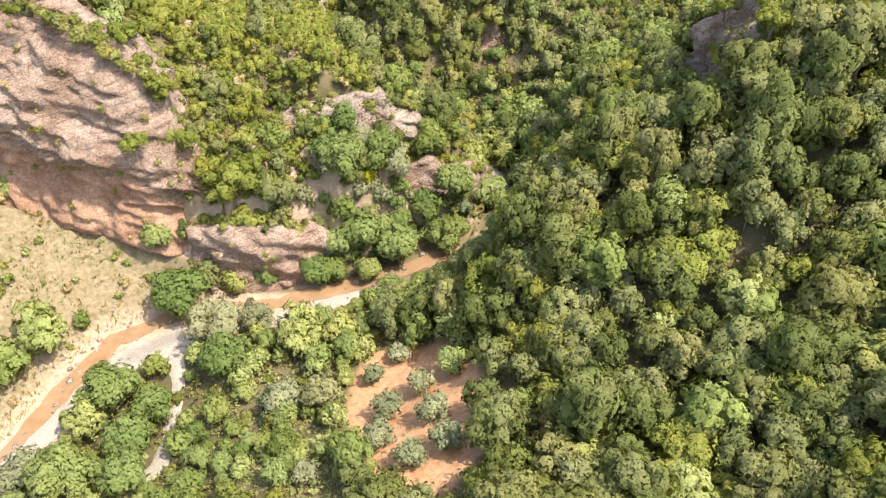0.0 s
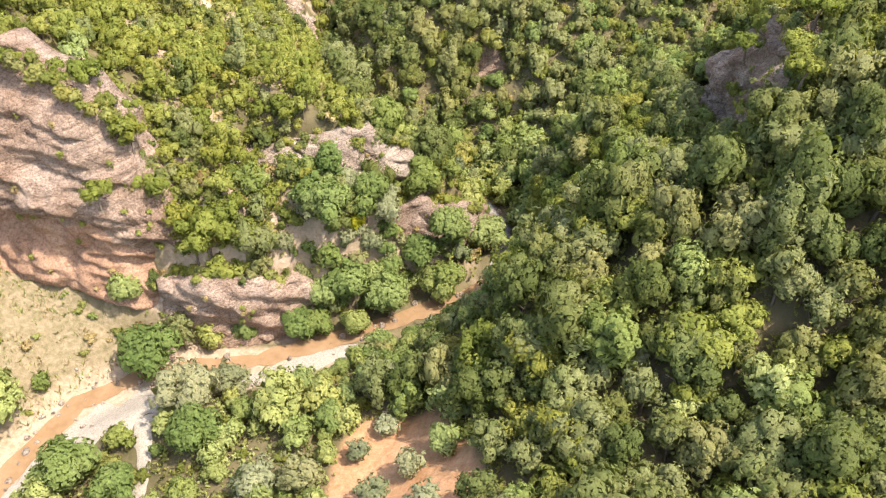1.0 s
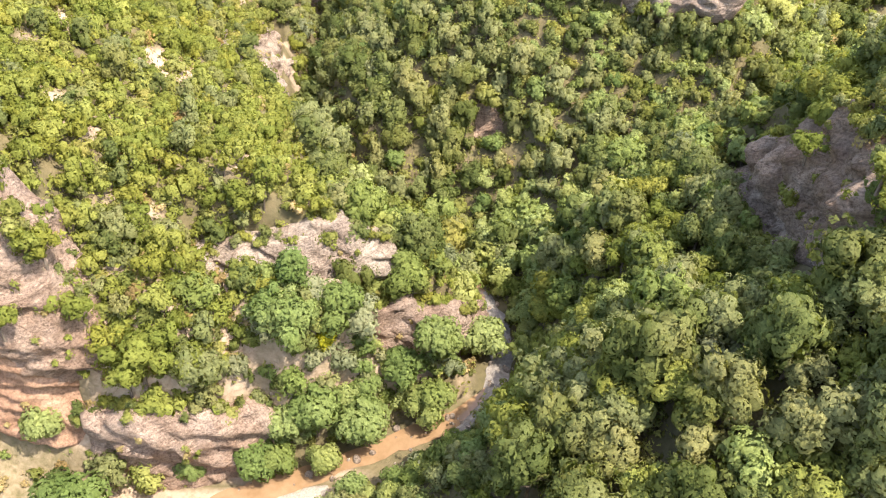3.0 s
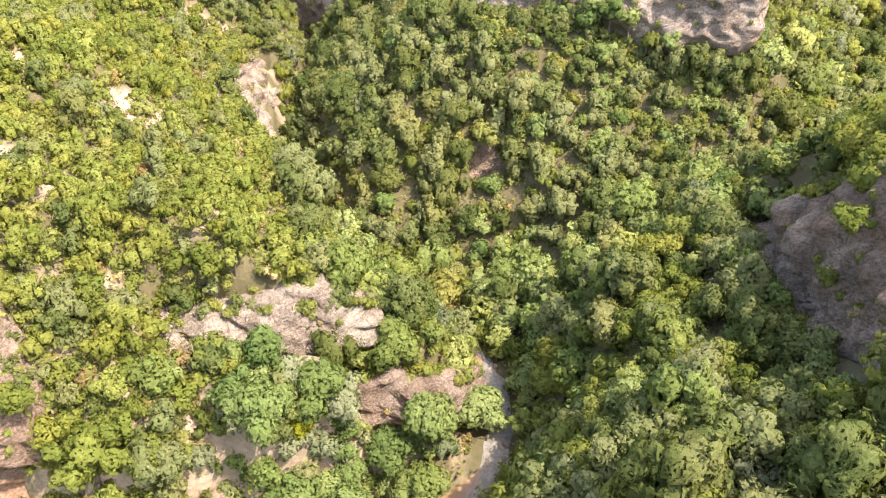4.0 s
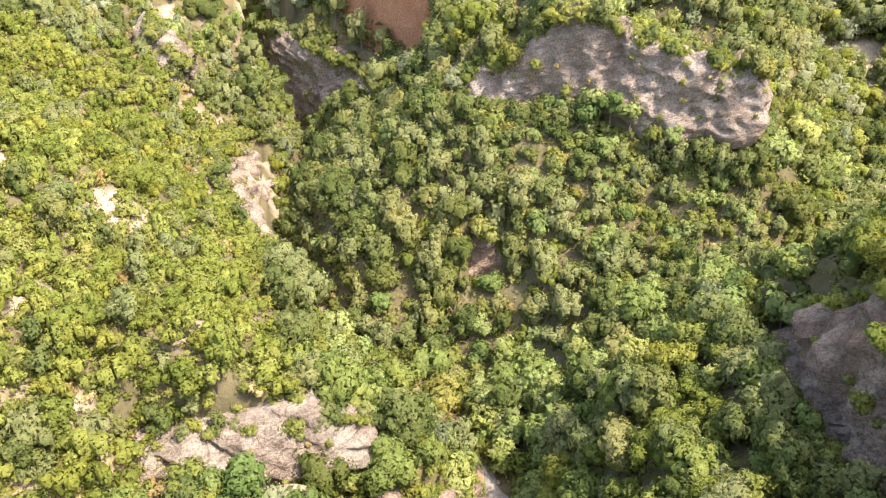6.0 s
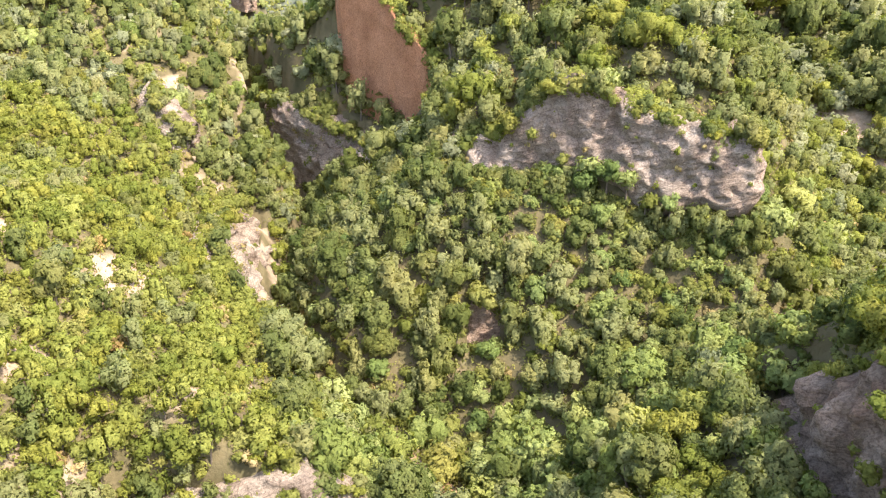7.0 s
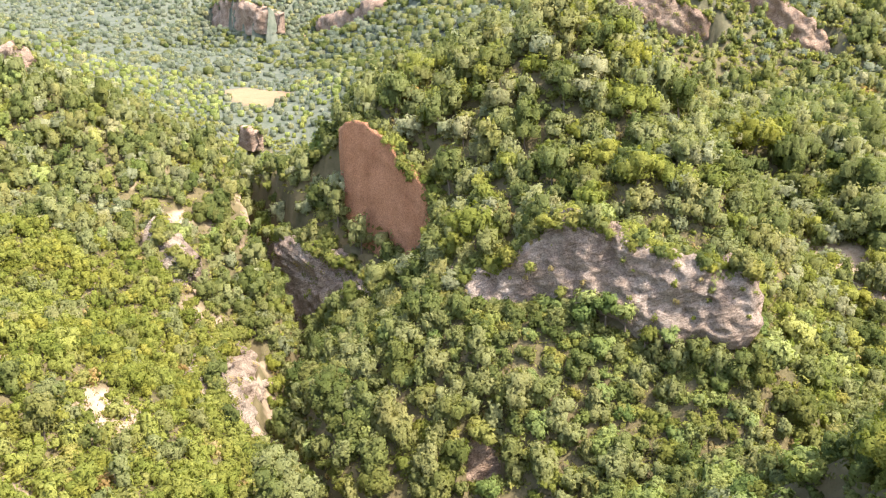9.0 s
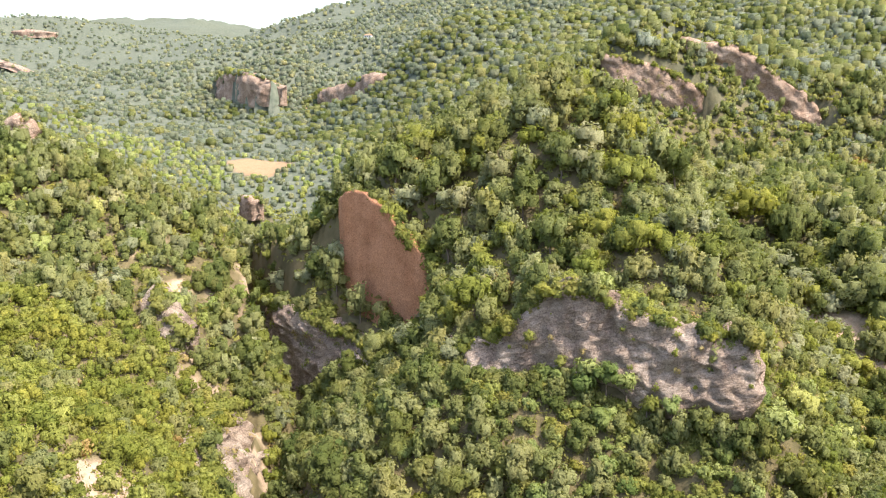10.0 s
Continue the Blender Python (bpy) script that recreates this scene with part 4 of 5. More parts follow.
# Rock faces keep the plants off: centre line and half width.
BARE_LINES = [((-62, 90), (-36, 86.5), 2.2), ((-70, 94), (-36, 88.5), 1.5), ((-25, 98.6), (-3, 98.9), 2.8), ((31.5, 80), (33, 93), 2.6), ((33, 93), (38, 113), 3.2), ((-25.5, 153), (-29.5, 176), 3.0), ((-29.5, 176), (-31, 186), 2.4), ((-24, 193), (-21, 200), 2.6), ((8.4, 142.6), (10.6, 142.6), 1.3),
              ((8, 164), (19, 159.5), 1.6), ((19, 159.5), (29, 152.5), 1.6), ((29, 152.5), (45, 145.6), 1.6), ((-19, 208), (-1, 190), 3.0), ((-5, 97.5), (6, 101), 1.8),
              ((60, 322), (97, 315.5), 3.2), ((91, 342), (112, 331.5), 3.2), ((112, 331.5), (136, 317.5), 3.0)]


def open_ground(x, y):
    """True where no plant may stand."""
    d, bed = stream_at(x, y)
    out = (d < np.where(y > 95, np.where(y > 114, 0.9, 2.0), 3.0)) | (in_grove(x, y) > 0.3) | (in_field(x, y) > 0.3) | (meadow_mask(x, y) > 0.3)
    for (ax, ay), (bx, by), w in BARE_LINES:
        t = np.clip(((x - ax) * (bx - ax) + (y - ay) * (by - ay)) / ((bx - ax) ** 2 + (by - ay) ** 2), 0, 1)
        out |= np.hypot(x - ax - t * (bx - ax), y - ay - t * (by - ay)) < w
    out |= (d < 4.6) & (x > -12) & (y < 93) & (y < np.interp(x, BED[:11, 0], BED[:11, 1]))
    for ax, ay, r in ((-46, 57, 3.5), (-44, 63, 3.2), (-40, 68, 4.0), (-35, 71, 4.6), (-33, 66, 3.0), (-31, 60, 2.2), (-31, 53, 2.2), (-19, 77.5, 3.4), (-14, 79.5, 3.4), (-23, 76, 2.8)):
        out |= np.hypot(x - ax, y - ay) < r
    return out


# The foot of the grey cliff under the round hill: x and y along it.
HILL_FOOT = ([-2, 8, 19, 29, 45, 52], [172, 164, 160, 153, 146, 160])


def zone(x, y, d):
    """Which woods grow here: kinds, weights, radius low and high, share of places taken."""
    north = y > float(np.interp(x, BED[:11, 0], BED[:11, 1])) and x < 6
    if y < 112 and d < 13 and x < 8 and (north or x > -10) and not (north and d > 7):
        return ("plane", "light", "oak", "olive"), (0.45, 0.2, 0.15, 0.2), 1.8, 3.4
    if y < 84 and x < -8 and not north:
        return ("light", "shrub", "plane"), (0.45, 0.3, 0.25), 0.9, 1.9
    if north and y < 100:
        return ("pine", "shrub", "oak", "plane"), (0.5, 0.25, 0.13, 0.12), 1.6, 2.7
    if x > 4 and y < 80:
        return ("oak", "pine", "light", "shrub"), (0.58, 0.24, 0.1, 0.08), 2.2, 3.9
    if x > 8 and y < 114:
        return ("oak", "pine", "light", "shrub"), (0.32, 0.36, 0.2, 0.12), 1.9, 3.3
    if x < -8 - 0.34 * max(0, y - 100) * (y < 150) - 17 * (y >= 150) and y < 188:
        return ("pine", "shrub", "oak", "dry"), (0.6, 0.27, 0.09, 0.04), 1.55, 2.7
    if y < 132 and x > -12:
        return ("light", "plane", "oak", "shrub"), (0.35, 0.15, 0.25, 0.25), 1.8, 3.2
    if x > -2 and y < 190 and (y > float(np.interp(x, *HILL_FOOT)) or x > 66):
        return ("oak", "pine", "shrub", "olive", "dry"), (0.5, 0.14, 0.2, 0.13, 0.03), 1.7, 3.3
    if y < 188 and x < 46:
        return ("oak", "shrub", "plane", "pine", "dry"), (0.58, 0.26, 0.09, 0.04, 0.03), 1.7, 3.3
    if y < 188:
        return ("oak", "shrub", "light", "pine"), (0.52, 0.2, 0.18, 0.1), 1.9, 3.3
    # From here on, greyer olive and silver kinds paint the haze into the woods.
    if x > -22 and y < 300:
        return ("oak", "pine", "shrub", "olive", "dry"), (0.5, 0.12, 0.17, 0.18, 0.03), 1.9, 3.9
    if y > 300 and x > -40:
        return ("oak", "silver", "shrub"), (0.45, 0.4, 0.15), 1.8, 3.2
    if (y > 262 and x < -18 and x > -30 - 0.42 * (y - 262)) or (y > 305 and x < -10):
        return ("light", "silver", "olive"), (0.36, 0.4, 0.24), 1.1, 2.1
    return ("oak", "shrub", "olive", "light"), (0.46, 0.26, 0.22, 0.06), 1.6, 3.0


def pick(x, y, d):
    kinds, w, a, b = zone(x, y, d)
    k = kinds[int(rng.choice(len(w), p=np.array(w) / sum(w)))]
    return k, (a + (b - a) * rng.uniform() ** 1.4) * (0.75 if k in ("shrub", "dry") else 1.0)


def sight(x, y):
    """Inside the wedge of land that the flight looks over."""
    return abs(x - 2) < (24 + 0.45 * y if y < 96 else max(67, 8 + 0.59 * (y - 48)))


# Single trees and bushes that stand out: kind, x, y, crown radius.
GROVE = [
    ("olive", -5, 65.9, 1.6), ("olive", -7.8, 62.6, 1.6), ("olive", -2.2, 58.8, 1.9), ("olive", -5.7, 55.8, 2.1), ("olive", -0.7, 53.1, 2),
    ("olive", -6.2, 50, 2), ("olive", 0.6, 48.2, 2), ("olive", -2.7, 46.3, 2), ("olive", 2.9, 43.1, 1.1), ("olive", -17.6, 58.5, 2.7),
    ("olive", -13.2, 59, 2.8), ("olive", -12.8, 45.8, 1.5),
]
BANKSIDE = [
    ("plane", -59.7, 90.4, 2.4), ("light", -49.7, 70.4, 4), ("light", -52.1, 65.4, 3.1), ("plane", -38.9, 85.4, 2.5), ("plane", -34.9, 79.2, 4),
    ("light", -29.3, 83.5, 2.1), ("plane", -17.7, 85.4, 2.7), ("shrub", -55.8, 88.9, 1.1), ("olive", -27.8, 70.4, 4.1), ("olive", -24.1, 74.5, 3),
    ("plane", -25.3, 64.9, 3.1), ("plane", -38.6, 61.6, 3.8), ("plane", -33.2, 60.1, 2.7), ("light", -40.3, 58.3, 3), ("plane", -33.9, 54.7, 3.1),
    ("plane", -38.2, 48.5, 3.6), ("plane", -31.7, 48.1, 2.7), ("olive", -44.6, 50.6, 3.5), ("light", -16.9, 67.9, 3.6), ("light", -12.4, 69, 2.5),
    ("light", -14.6, 64.8, 2.2), ("olive", -5.7, 72.5, 2.1), ("plane", -7.2, 81.7, 1.9), ("plane", 1.2, 61, 1.9), ("light", -9.5, 66.7, 1.9),
]
FAR_BANK = [
    ("plane", -13.6, 90.7, 3.5), ("plane", -9.2, 94, 3.4), ("plane", -2, 94.8, 2.8), ("plane", 1.7, 95.8, 3.2), ("plane", 0.9, 92.5, 3.2),
    ("plane", -11.6, 89.2, 3.6), ("plane", -6.4, 89.1, 3.6), ("yellow", -10.5, 91.9, 1.8), ("plane", -10.6, 85.7, 2.2), ("plane", -14.7, 88, 2.7),
    ("plane", -15.4, 85.6, 2.3), ("pine", -39.2, 90.9, 2.4), ("pine", -27.8, 86.6, 3.8), ("pine", -33.9, 88.9, 2.9), ("pine", -23.2, 87.4, 2.7),
    ("pine", -26.3, 86.3, 2.8), ("oak", -22.2, 87.5, 2.8), ("oak", -21.9, 87.1, 2.4), ("shrub", -19.1, 96.6, 2.1), ("light", -15.6, 97.3, 1.3),
    ("pine", -31.6, 88.9, 2.3), ("pine", -26.3, 91.2, 2), ("pine", -34.9, 89.3, 2.1), ("pine", -29.4, 86.5, 2.3), ("light", -46.9, 75.2, 1.5),
]
SPUR = [
    ("pine", 8.6, 77.2, 3.1), ("pine", 16.7, 65.6, 3.2), ("pine", 11.2, 67.7, 2.3), ("oak", 20.3, 61, 2.5), ("olive", 18.3, 61.4, 1.9),
    ("pine", 33.6, 57.1, 2.4), ("oak", 26.3, 58.5, 1.7), ("pine", 20.3, 43, 3.5), ("shrub", 9.9, 52.2, 2.6), ("dry", 10.8, 47.3, 2.9),
    ("light", 15.5, 47.9, 1.4), ("oak", 12.3, 58.4, 2.9), ("olive", 23.2, 74.8, 2.2), ("pine", 26.4, 75, 2.2), ("pine", 39, 78.2, 3.1),
    ("pine", 46, 105.6, 3.2), ("pine", 41, 73.9, 2.2), ("pine", 29.9, 70.3, 2.1), ("oak", 18.4, 57.1, 2.2), ("oak", 14.7, 60.4, 2),
    ("oak", 30.8, 57.2, 2.4), ("oak", 36.3, 57, 2.5), ("oak", 29.9, 51.5, 2.3), ("oak", 32.8, 50.9, 2.3), ("oak", 16, 53.1, 2.4),
    ("oak", 20, 53.2, 2.3), ("oak", 27, 46.6, 2.7), ("oak", 33.8, 47.1, 2.3),
]
SPUR_FOOT = [
    ("oak", 5.2, 57.3, 2.2), ("oak", 8.4, 54.9, 1.9), ("oak", 3.9, 52.4, 2), ("light", 7.4, 50.5, 2.1), ("light", 6.2, 43.6, 2.3),
    ("oak", 26.1, 66.5, 2.6), ("oak", 29.8, 62.5, 2.8), ("oak", 33.5, 63.7, 2.7), ("oak", 37.6, 62.2, 2.6), ("olive", 37.5, 106.1, 3),
    ("oak", 33.7, 71.2, 2.4), ("pine", 31.3, 76.6, 2.1), ("oak", 35, 60.5, 2.3), ("oak", 38.3, 58.6, 2.2), ("oak", 24.4, 55.2, 2.1),
    ("oak", 27, 53.1, 1.9), ("oak", 28.4, 42, 2.6), ("oak", 24.6, 42.5, 2.1), ("oak", 32, 40.3, 2.3), ("oak", 37.5, 52.1, 2.3),
    ("pine", 24, 48.7, 2.2), ("oak", 16.8, 50.8, 2.1), ("plane", 3.2, 70.5, 1.7), ("oak", 5.1, 70.9, 1.6),
]
UPSTREAM = [
    ("light", 11.5, 126.3, 2.9), ("light", 15.4, 122.9, 2.8), ("light", 19.8, 125.5, 2.8), ("light", 20.9, 119.2, 2.4), ("light", 27.2, 125.6, 3.4),
    ("plane", -3.2, 114.8, 2.9), ("light", 38.7, 114.3, 3.2), ("light", 48.2, 145, 3.3), ("light", 38.6, 108, 2), ("shrub", 3, 124.4, 3.6),
    ("olive", 33.6, 120.4, 2.4), ("shrub", 33.8, 137.6, 2.7), ("pine", 34.4, 107.5, 2.2), ("light", 8.9, 126.3, 2.5), ("oak", -38.3, 122.4, 2.3),
    ("shrub", 0.6, 110.2, 1.9), ("oak", 19.1, 131.3, 2.5), ("pine", 41.6, 106.5, 1.8), ("light", 54.9, 153.3, 3.6), ("oak", -4.8, 102.1, 1.5),
]
ROUND_HILL = [
    ("oak", -23, 211.7, 3.7), ("oak", -18, 210.9, 3.4), ("oak", -12.6, 204.4, 3.3), ("oak", -6.3, 196.8, 3), ("oak", -20.4, 209.2, 3.7),
    ("oak", -26.2, 214.5, 3.3), ("olive", 15.5, 198.6, 4.6), ("pine", 30, 177.7, 3.9), ("pine", 34.4, 168.8, 4.4), ("pine", 27.4, 168.1, 3.4),
    ("pine", 75, 226.4, 6.7), ("pine", 9.1, 173, 5), ("olive", -1.4, 181.3, 3.7), ("oak", 19, 189.9, 3.5), ("oak", 46.9, 191.3, 3.7),
    ("oak", 5.7, 191.9, 3.8), ("olive", 8, 198.3, 3.7), ("oak", 2.5, 202.8, 3.8), ("oak", -5.5, 209.1, 3.9), ("oak", 26.5, 193.2, 3.6),
    ("oak", 31.9, 188.4, 3.1), ("pine", 38.6, 187, 4.2), ("shrub", 44.4, 166.8, 3.6), ("oak", 22.5, 177.9, 3.5), ("light", 26.5, 158.6, 2.5),
    ("shrub", 14.1, 165.6, 2.5),
]
STANDING = GROVE + BANKSIDE + FAR_BANK + SPUR + SPUR_FOOT + UPSTREAM + ROUND_HILL
near_count = {}
groups = {"mid": [], "far": []}
own = np.array([(x, y, r) for _, x, y, r in STANDING])


def left_hill(x, y):
    """The sunny pine-covered hill on the far bank."""
    return ((y > 92) | ((x > -33) & (y > 86))) & (y < 190) & (x < -9 - np.where(y < 150, 0.34 * np.maximum(0, y - 105), 17))


for x0, x1, y0, y1, gap in ((-70, 75, 30, 112, 2.6), (-85, 95, 112, 190, 2.7), (-150, 160, 190, 300, 3.05), (-230, 260, 300, 470, 4.5), (-95, 0, 84, 190, 2.25)):
    xs, ys = scatter(x0, x1, y0, y1, gap, rng)
    sunny = left_hill(xs, ys)
    bad, bare, zs, ds = open_ground(xs, ys), bare_patch(xs, ys), ground(xs, ys), stream_at(xs, ys)[0]
    for x, y, z, d, no, br, su in zip(xs, ys, zs, ds, bad, bare, sunny):
        if no or not sight(x, y) or su != (gap == 2.25) or rng.uniform() < br * (0.25 if su else 0.4):
            continue
        kind, rad = pick(x, y, d)
        rad *= 1.0 if y < 190 else 1.22 if y < 300 else 1.5
        if (0 < float(np.interp(x, HILL_FOOT[0], HILL_FOOT[1])) - y < 14 and 4 < x < 52) or (296 < y < 322 and 55 < x < 140) or (134 < y < 143 and 4 < x < 14) or (24 < x < 36 and 76 < y < 110):
            rad = min(rad * 0.72, 2.4)
        if -14 < x < 7 and 71 < y < 91:
            rad = min(rad, 1.5)
        if (np.hypot(own[:, 0] - x, own[:, 1] - y) < 0.6 * own[:, 2] + 0.25 * rad).any():
            continue
        tall = rng.uniform(0.85, 1.25) if kind != "oak" else rng.uniform(0.95, 1.4)
        turn, v = rng.uniform(0, 6.28), int(rng.integers(4))
        if y < 112 and near_count.get(kind, 0) < 280:
            near_count[kind] = near_count.get(kind, 0) + 1
            detail = "low" if su else "near"
            plant(kind, float(x), float(y), rad, v, tall, detail, z=float(z), squeeze=rng.uniform(0.78, 1.1))
        else:
            where = "mid" if y < 190 else "far"
            detail = "speck" if y > 330 else "far" if y > 262 or (y > 190 and not -26 < x < 90) else "low" if su or y > 190 else "near" if y < 112 else "mid"
            groups[where].append((kind, detail, x, y, z - 0.2, rad, tall, turn, v))
sx, sy = scatter(-75, 66, 82, 214, 1.35, rng)
steep = np.hypot(ground(sx + 0.6, sy) - ground(sx - 0.6, sy), ground(sx, sy + 0.6) - ground(sx, sy - 0.6)) / 1.2
sz = ground(sx, sy)
ok = (steep > 1.15) & ~open_ground(sx, sy) & (rng.uniform(size=sx.shape) < 0.8)
for x, y, z in zip(sx[ok], sy[ok], sz[ok]):
    if sight(x, y):
        kind = ("shrub", "pine", "shrub", "oak", "dry")[int(rng.integers(5))]
        groups["mid"].append((kind, "far", x, y, z - 0.3, rng.uniform(0.7, 1.3), 0.9, rng.uniform(0, 6.28), int(rng.integers(4))))
sx, sy = scatter(-36, 7, 84, 108, 1.45, rng)
sz, shut, inn = ground(sx, sy), open_ground(sx, sy), stream_at(sx, sy)[0]
for x, y, z, no, d in zip(sx, sy, sz, shut, inn):
    if no or d < (3.2 if x > -17 else 5) or rng.uniform() < 0.12 or (y > 97 and -27 < x < -3 and y < 103):
        continue
    kind = (("plane", "light", "plane", "oak", "olive", "plane") if x > -17 and y < 98 else ("pine", "shrub", "shrub", "pine", "oak", "dry"))[int(rng.integers(6))]
    groups["mid"].append((kind, "mid", x, y, z - 0.3, rng.uniform(1.1, 2.3) if x > -17 and y < 98 else rng.uniform(0.7, 1.6), 0.95, rng.uniform(0, 6.28), int(rng.integers(4))))
sx, sy = scatter(2, 52, 132, 166, 2.1, rng)
foot_y = np.interp(sx, *HILL_FOOT)
sz = ground(sx, sy)
for x, y, z in zip(sx[(sy < foot_y - 1.6) & (sy > foot_y - 11)], sy[(sy < foot_y - 1.6) & (sy > foot_y - 11)], sz[(sy < foot_y - 1.6) & (sy > foot_y - 11)]):
    kind = ("oak", "shrub", "oak", "plane", "light")[int(rng.integers(5))]
    groups["mid"].append((kind, "mid", x, y, z - 0.3, rng.uniform(1.1, 2.0), 1.0, rng.uniform(0, 6.28), int(rng.integers(4))))
sx, sy = scatter(-36, 0, 184, 214, 2.5, rng)
sz, inn = ground(sx, sy), stream_at(sx, sy)[0]
front = ((sx + 19) * -23 - (sy - 214.5) * 21.4) / 31.4
for x, y, z in zip(sx[(front > 2.6) & (inn > 2.0)], sy[(front > 2.6) & (inn > 2.0)], sz[(front > 2.6) & (inn > 2.0)]):
    groups["mid"].append((("oak", "oak", "shrub")[int(rng.integers(3))], "mid", x, y, z - 0.3, rng.uniform(1.3, 2.4), 1.0, rng.uniform(0, 6.28), int(rng.integers(4))))
for y in np.arange(78, 112, 1.1):
    x = float(np.interp(y, [77, 87, 94, 104, 117], [33.8, 35.4, 36, 36.2, 41])) - rng.uniform(3.0, 7.0)
    z = float(ground(np.array([x]), np.array([y]))[0])
    groups["mid"].append((("oak", "light", "oak", "shrub")[int(rng.integers(4))], "mid", x, y, z - 0.3, rng.uniform(1.1, 1.9), 1.05, rng.uniform(0, 6.28), int(rng.integers(4))))
for x in np.arange(4, 48, 1.25):
    for back in (rng.uniform(0.9, 2.0), rng.uniform(2.2, 3.6)):
        y = float(np.interp(x, *HILL_FOOT)) - back
        z = float(ground(np.array([x]), np.array([y]))[0])
        kind = ("oak", "shrub", "plane", "oak", "shrub")[int(rng.integers(5))]
        groups["mid"].append((kind, "mid", x + rng.uniform(-0.5, 0.5), y, z - 0.3, rng.uniform(1.0, 1.7), 1.1, rng.uniform(0, 6.28), int(rng.integers(4))))
sx, sy = scatter(50, 145, 300, 352, 2.6, rng)
sz = ground(sx, sy)
steep = np.hypot(ground(sx + 1, sy) - ground(sx - 1, sy), ground(sx, sy + 1) - ground(sx, sy - 1)) / 2
scrub = ((steep > 1.0) | (rng.uniform(size=sx.shape) < 0.75)) & ~open_ground(sx, sy)
for x, y, z in zip(sx[scrub], sy[scrub], sz[scrub]):
    groups["far"].append((("shrub", "oak", "pine")[int(rng.integers(3))], "far", x, y, z - 0.4, rng.uniform(1.4, 2.3), 0.9, rng.uniform(0, 6.28), int(rng.integers(4))))
STANDING += [
    ("oak", 2.5, 180.3, 2.8), ("oak", 3.6, 183.9, 3), ("oak", 1.6, 197.5, 3), ("oak", -4, 201.5, 3), ("oak", -10, 207.5, 2.8),
    ("oak", -15, 212.2, 2.8), ("oak", 5.4, 141, 2.8), ("oak", 4.8, 145, 2.8), ("oak", 13.2, 141, 2.8), ("oak", 14, 145.5, 2.8),
    ("oak", 9, 151, 3), ("oak", -20.5, 214.5, 3.2), ("oak", -22.5, 211, 3.2), ("shrub", 9.3, 136.8, 1.6), ("light", -34.5, 66.3, 1.9),
    ("shrub", -35.6, 63.6, 1.7), ("light", 9, 121, 2.6), ("plane", 11.5, 116.5, 2.6), ("light", 14, 114.5, 2.6), ("oak", 16.5, 111, 2.8),
    ("light", 14.5, 111.5, 2.4), ("shrub", 6.8, 124.5, 2.2), ("plane", 12.8, 107, 2.4), ("plane", 24.4, 153.6, 2.3), ("plane", 28.1, 154.6, 2.1),
    ("shrub", 31.9, 154.2, 2), ("oak", 35.1, 152.9, 2), ("shrub", 11, 159.6, 1.6), ("oak", 30.6, 98, 2.5), ("oak", 29.6, 93, 2.4),
    ("oak", 28.8, 88.5, 2.3), ("oak", 33.5, 106.5, 2.4), ("light", 31.8, 102.5, 2.2),
]
for kind, x, y, r in STANDING:
    plant(kind, x, y, r, int(rng.integers(4)), TALL.get(kind, 1.0), "near" if y < 112 else "mid")
plant("pine", 33.4, 90.7, 1.7, 2, 0.85, "near", "yellow-green pine clinging to the dark rock wall", z=40.6)
plant("shrub", 31.5, 79.4, 1.3, 0, 0.85, "near", "dark green shrub on the rock wall's lower ledge", z=39.3)
plant("shrub", 33.4, 91.0, 1.2, 1, 0.85, "near", "dark green shrub in a cleft of the rock wall", z=35.9)
plant("pine", 32.6, 78.4, 1.9, 3, 0.85, "near", "yellow-green pine leaning out over the dark rock wall", z=45.6)
plant("pine", 32.6, 75.1, 2.0, 0, 0.85, "near", "yellow-green pine leaning out over the dark rock wall", z=44.8)
plant("shrub", 32.6, 77.8, 1.3, 0, 0.85, "near", "light green shrub on the rock wall's lower ledge", z=40.0)
plant("pine", 37.0, 85.0, 2.2, 0, 0.85, "near", "yellow-green pine on top of the dark rock wall", z=46.6)
for kind, x, y, r, z in (("light", 24.5, 154.0, 2.0, 34.0), ("plane", 27.0, 152.2, 2.2, 33.6), ("light", 29.5, 150.8, 1.9, 33.2), ("shrub", 32.0, 149.2, 1.8, 31.5), ("plane", 35.0, 148.0, 1.7, 31.0), ("shrub", 17.0, 159.0, 1.3, 38.5), ("shrub", 21.0, 156.6, 1.2, 35.5)):
    plant(kind, x, y, r, int(x) % 4, 1.0, "mid", "fresh green bush growing on a ledge of the grey cliff", z=z)
for kind, x, y, r in (("oak", 29.0, 73.0, 2.2), ("pine", 30.4, 68.2, 2.2), ("oak", 30.8, 62.4, 2.3), ("oak", 27.4, 70.4, 2.0)):
    plant(kind, x, y, r, int(y) % 4, 1.1, "near")
for x, y, r in ((33.5, 148.2, 1.9), (36.0, 146.9, 2.0), (38.4, 145.6, 2.0), (40.8, 144.4, 2.1), (43.2, 143.4, 2.1), (45.8, 143.0, 2.0), (48.2, 145.0, 2.0)):
    plant("oak", x, y, r, int(x) % 4, 1.35, "mid", "tall dark green oak at the foot of the grey cliff")
plant("pine", -38.3, 84.6, 2.0, 1, 0.9, "near", "round yellow-green bush growing out of the cliff face", z=25.0)
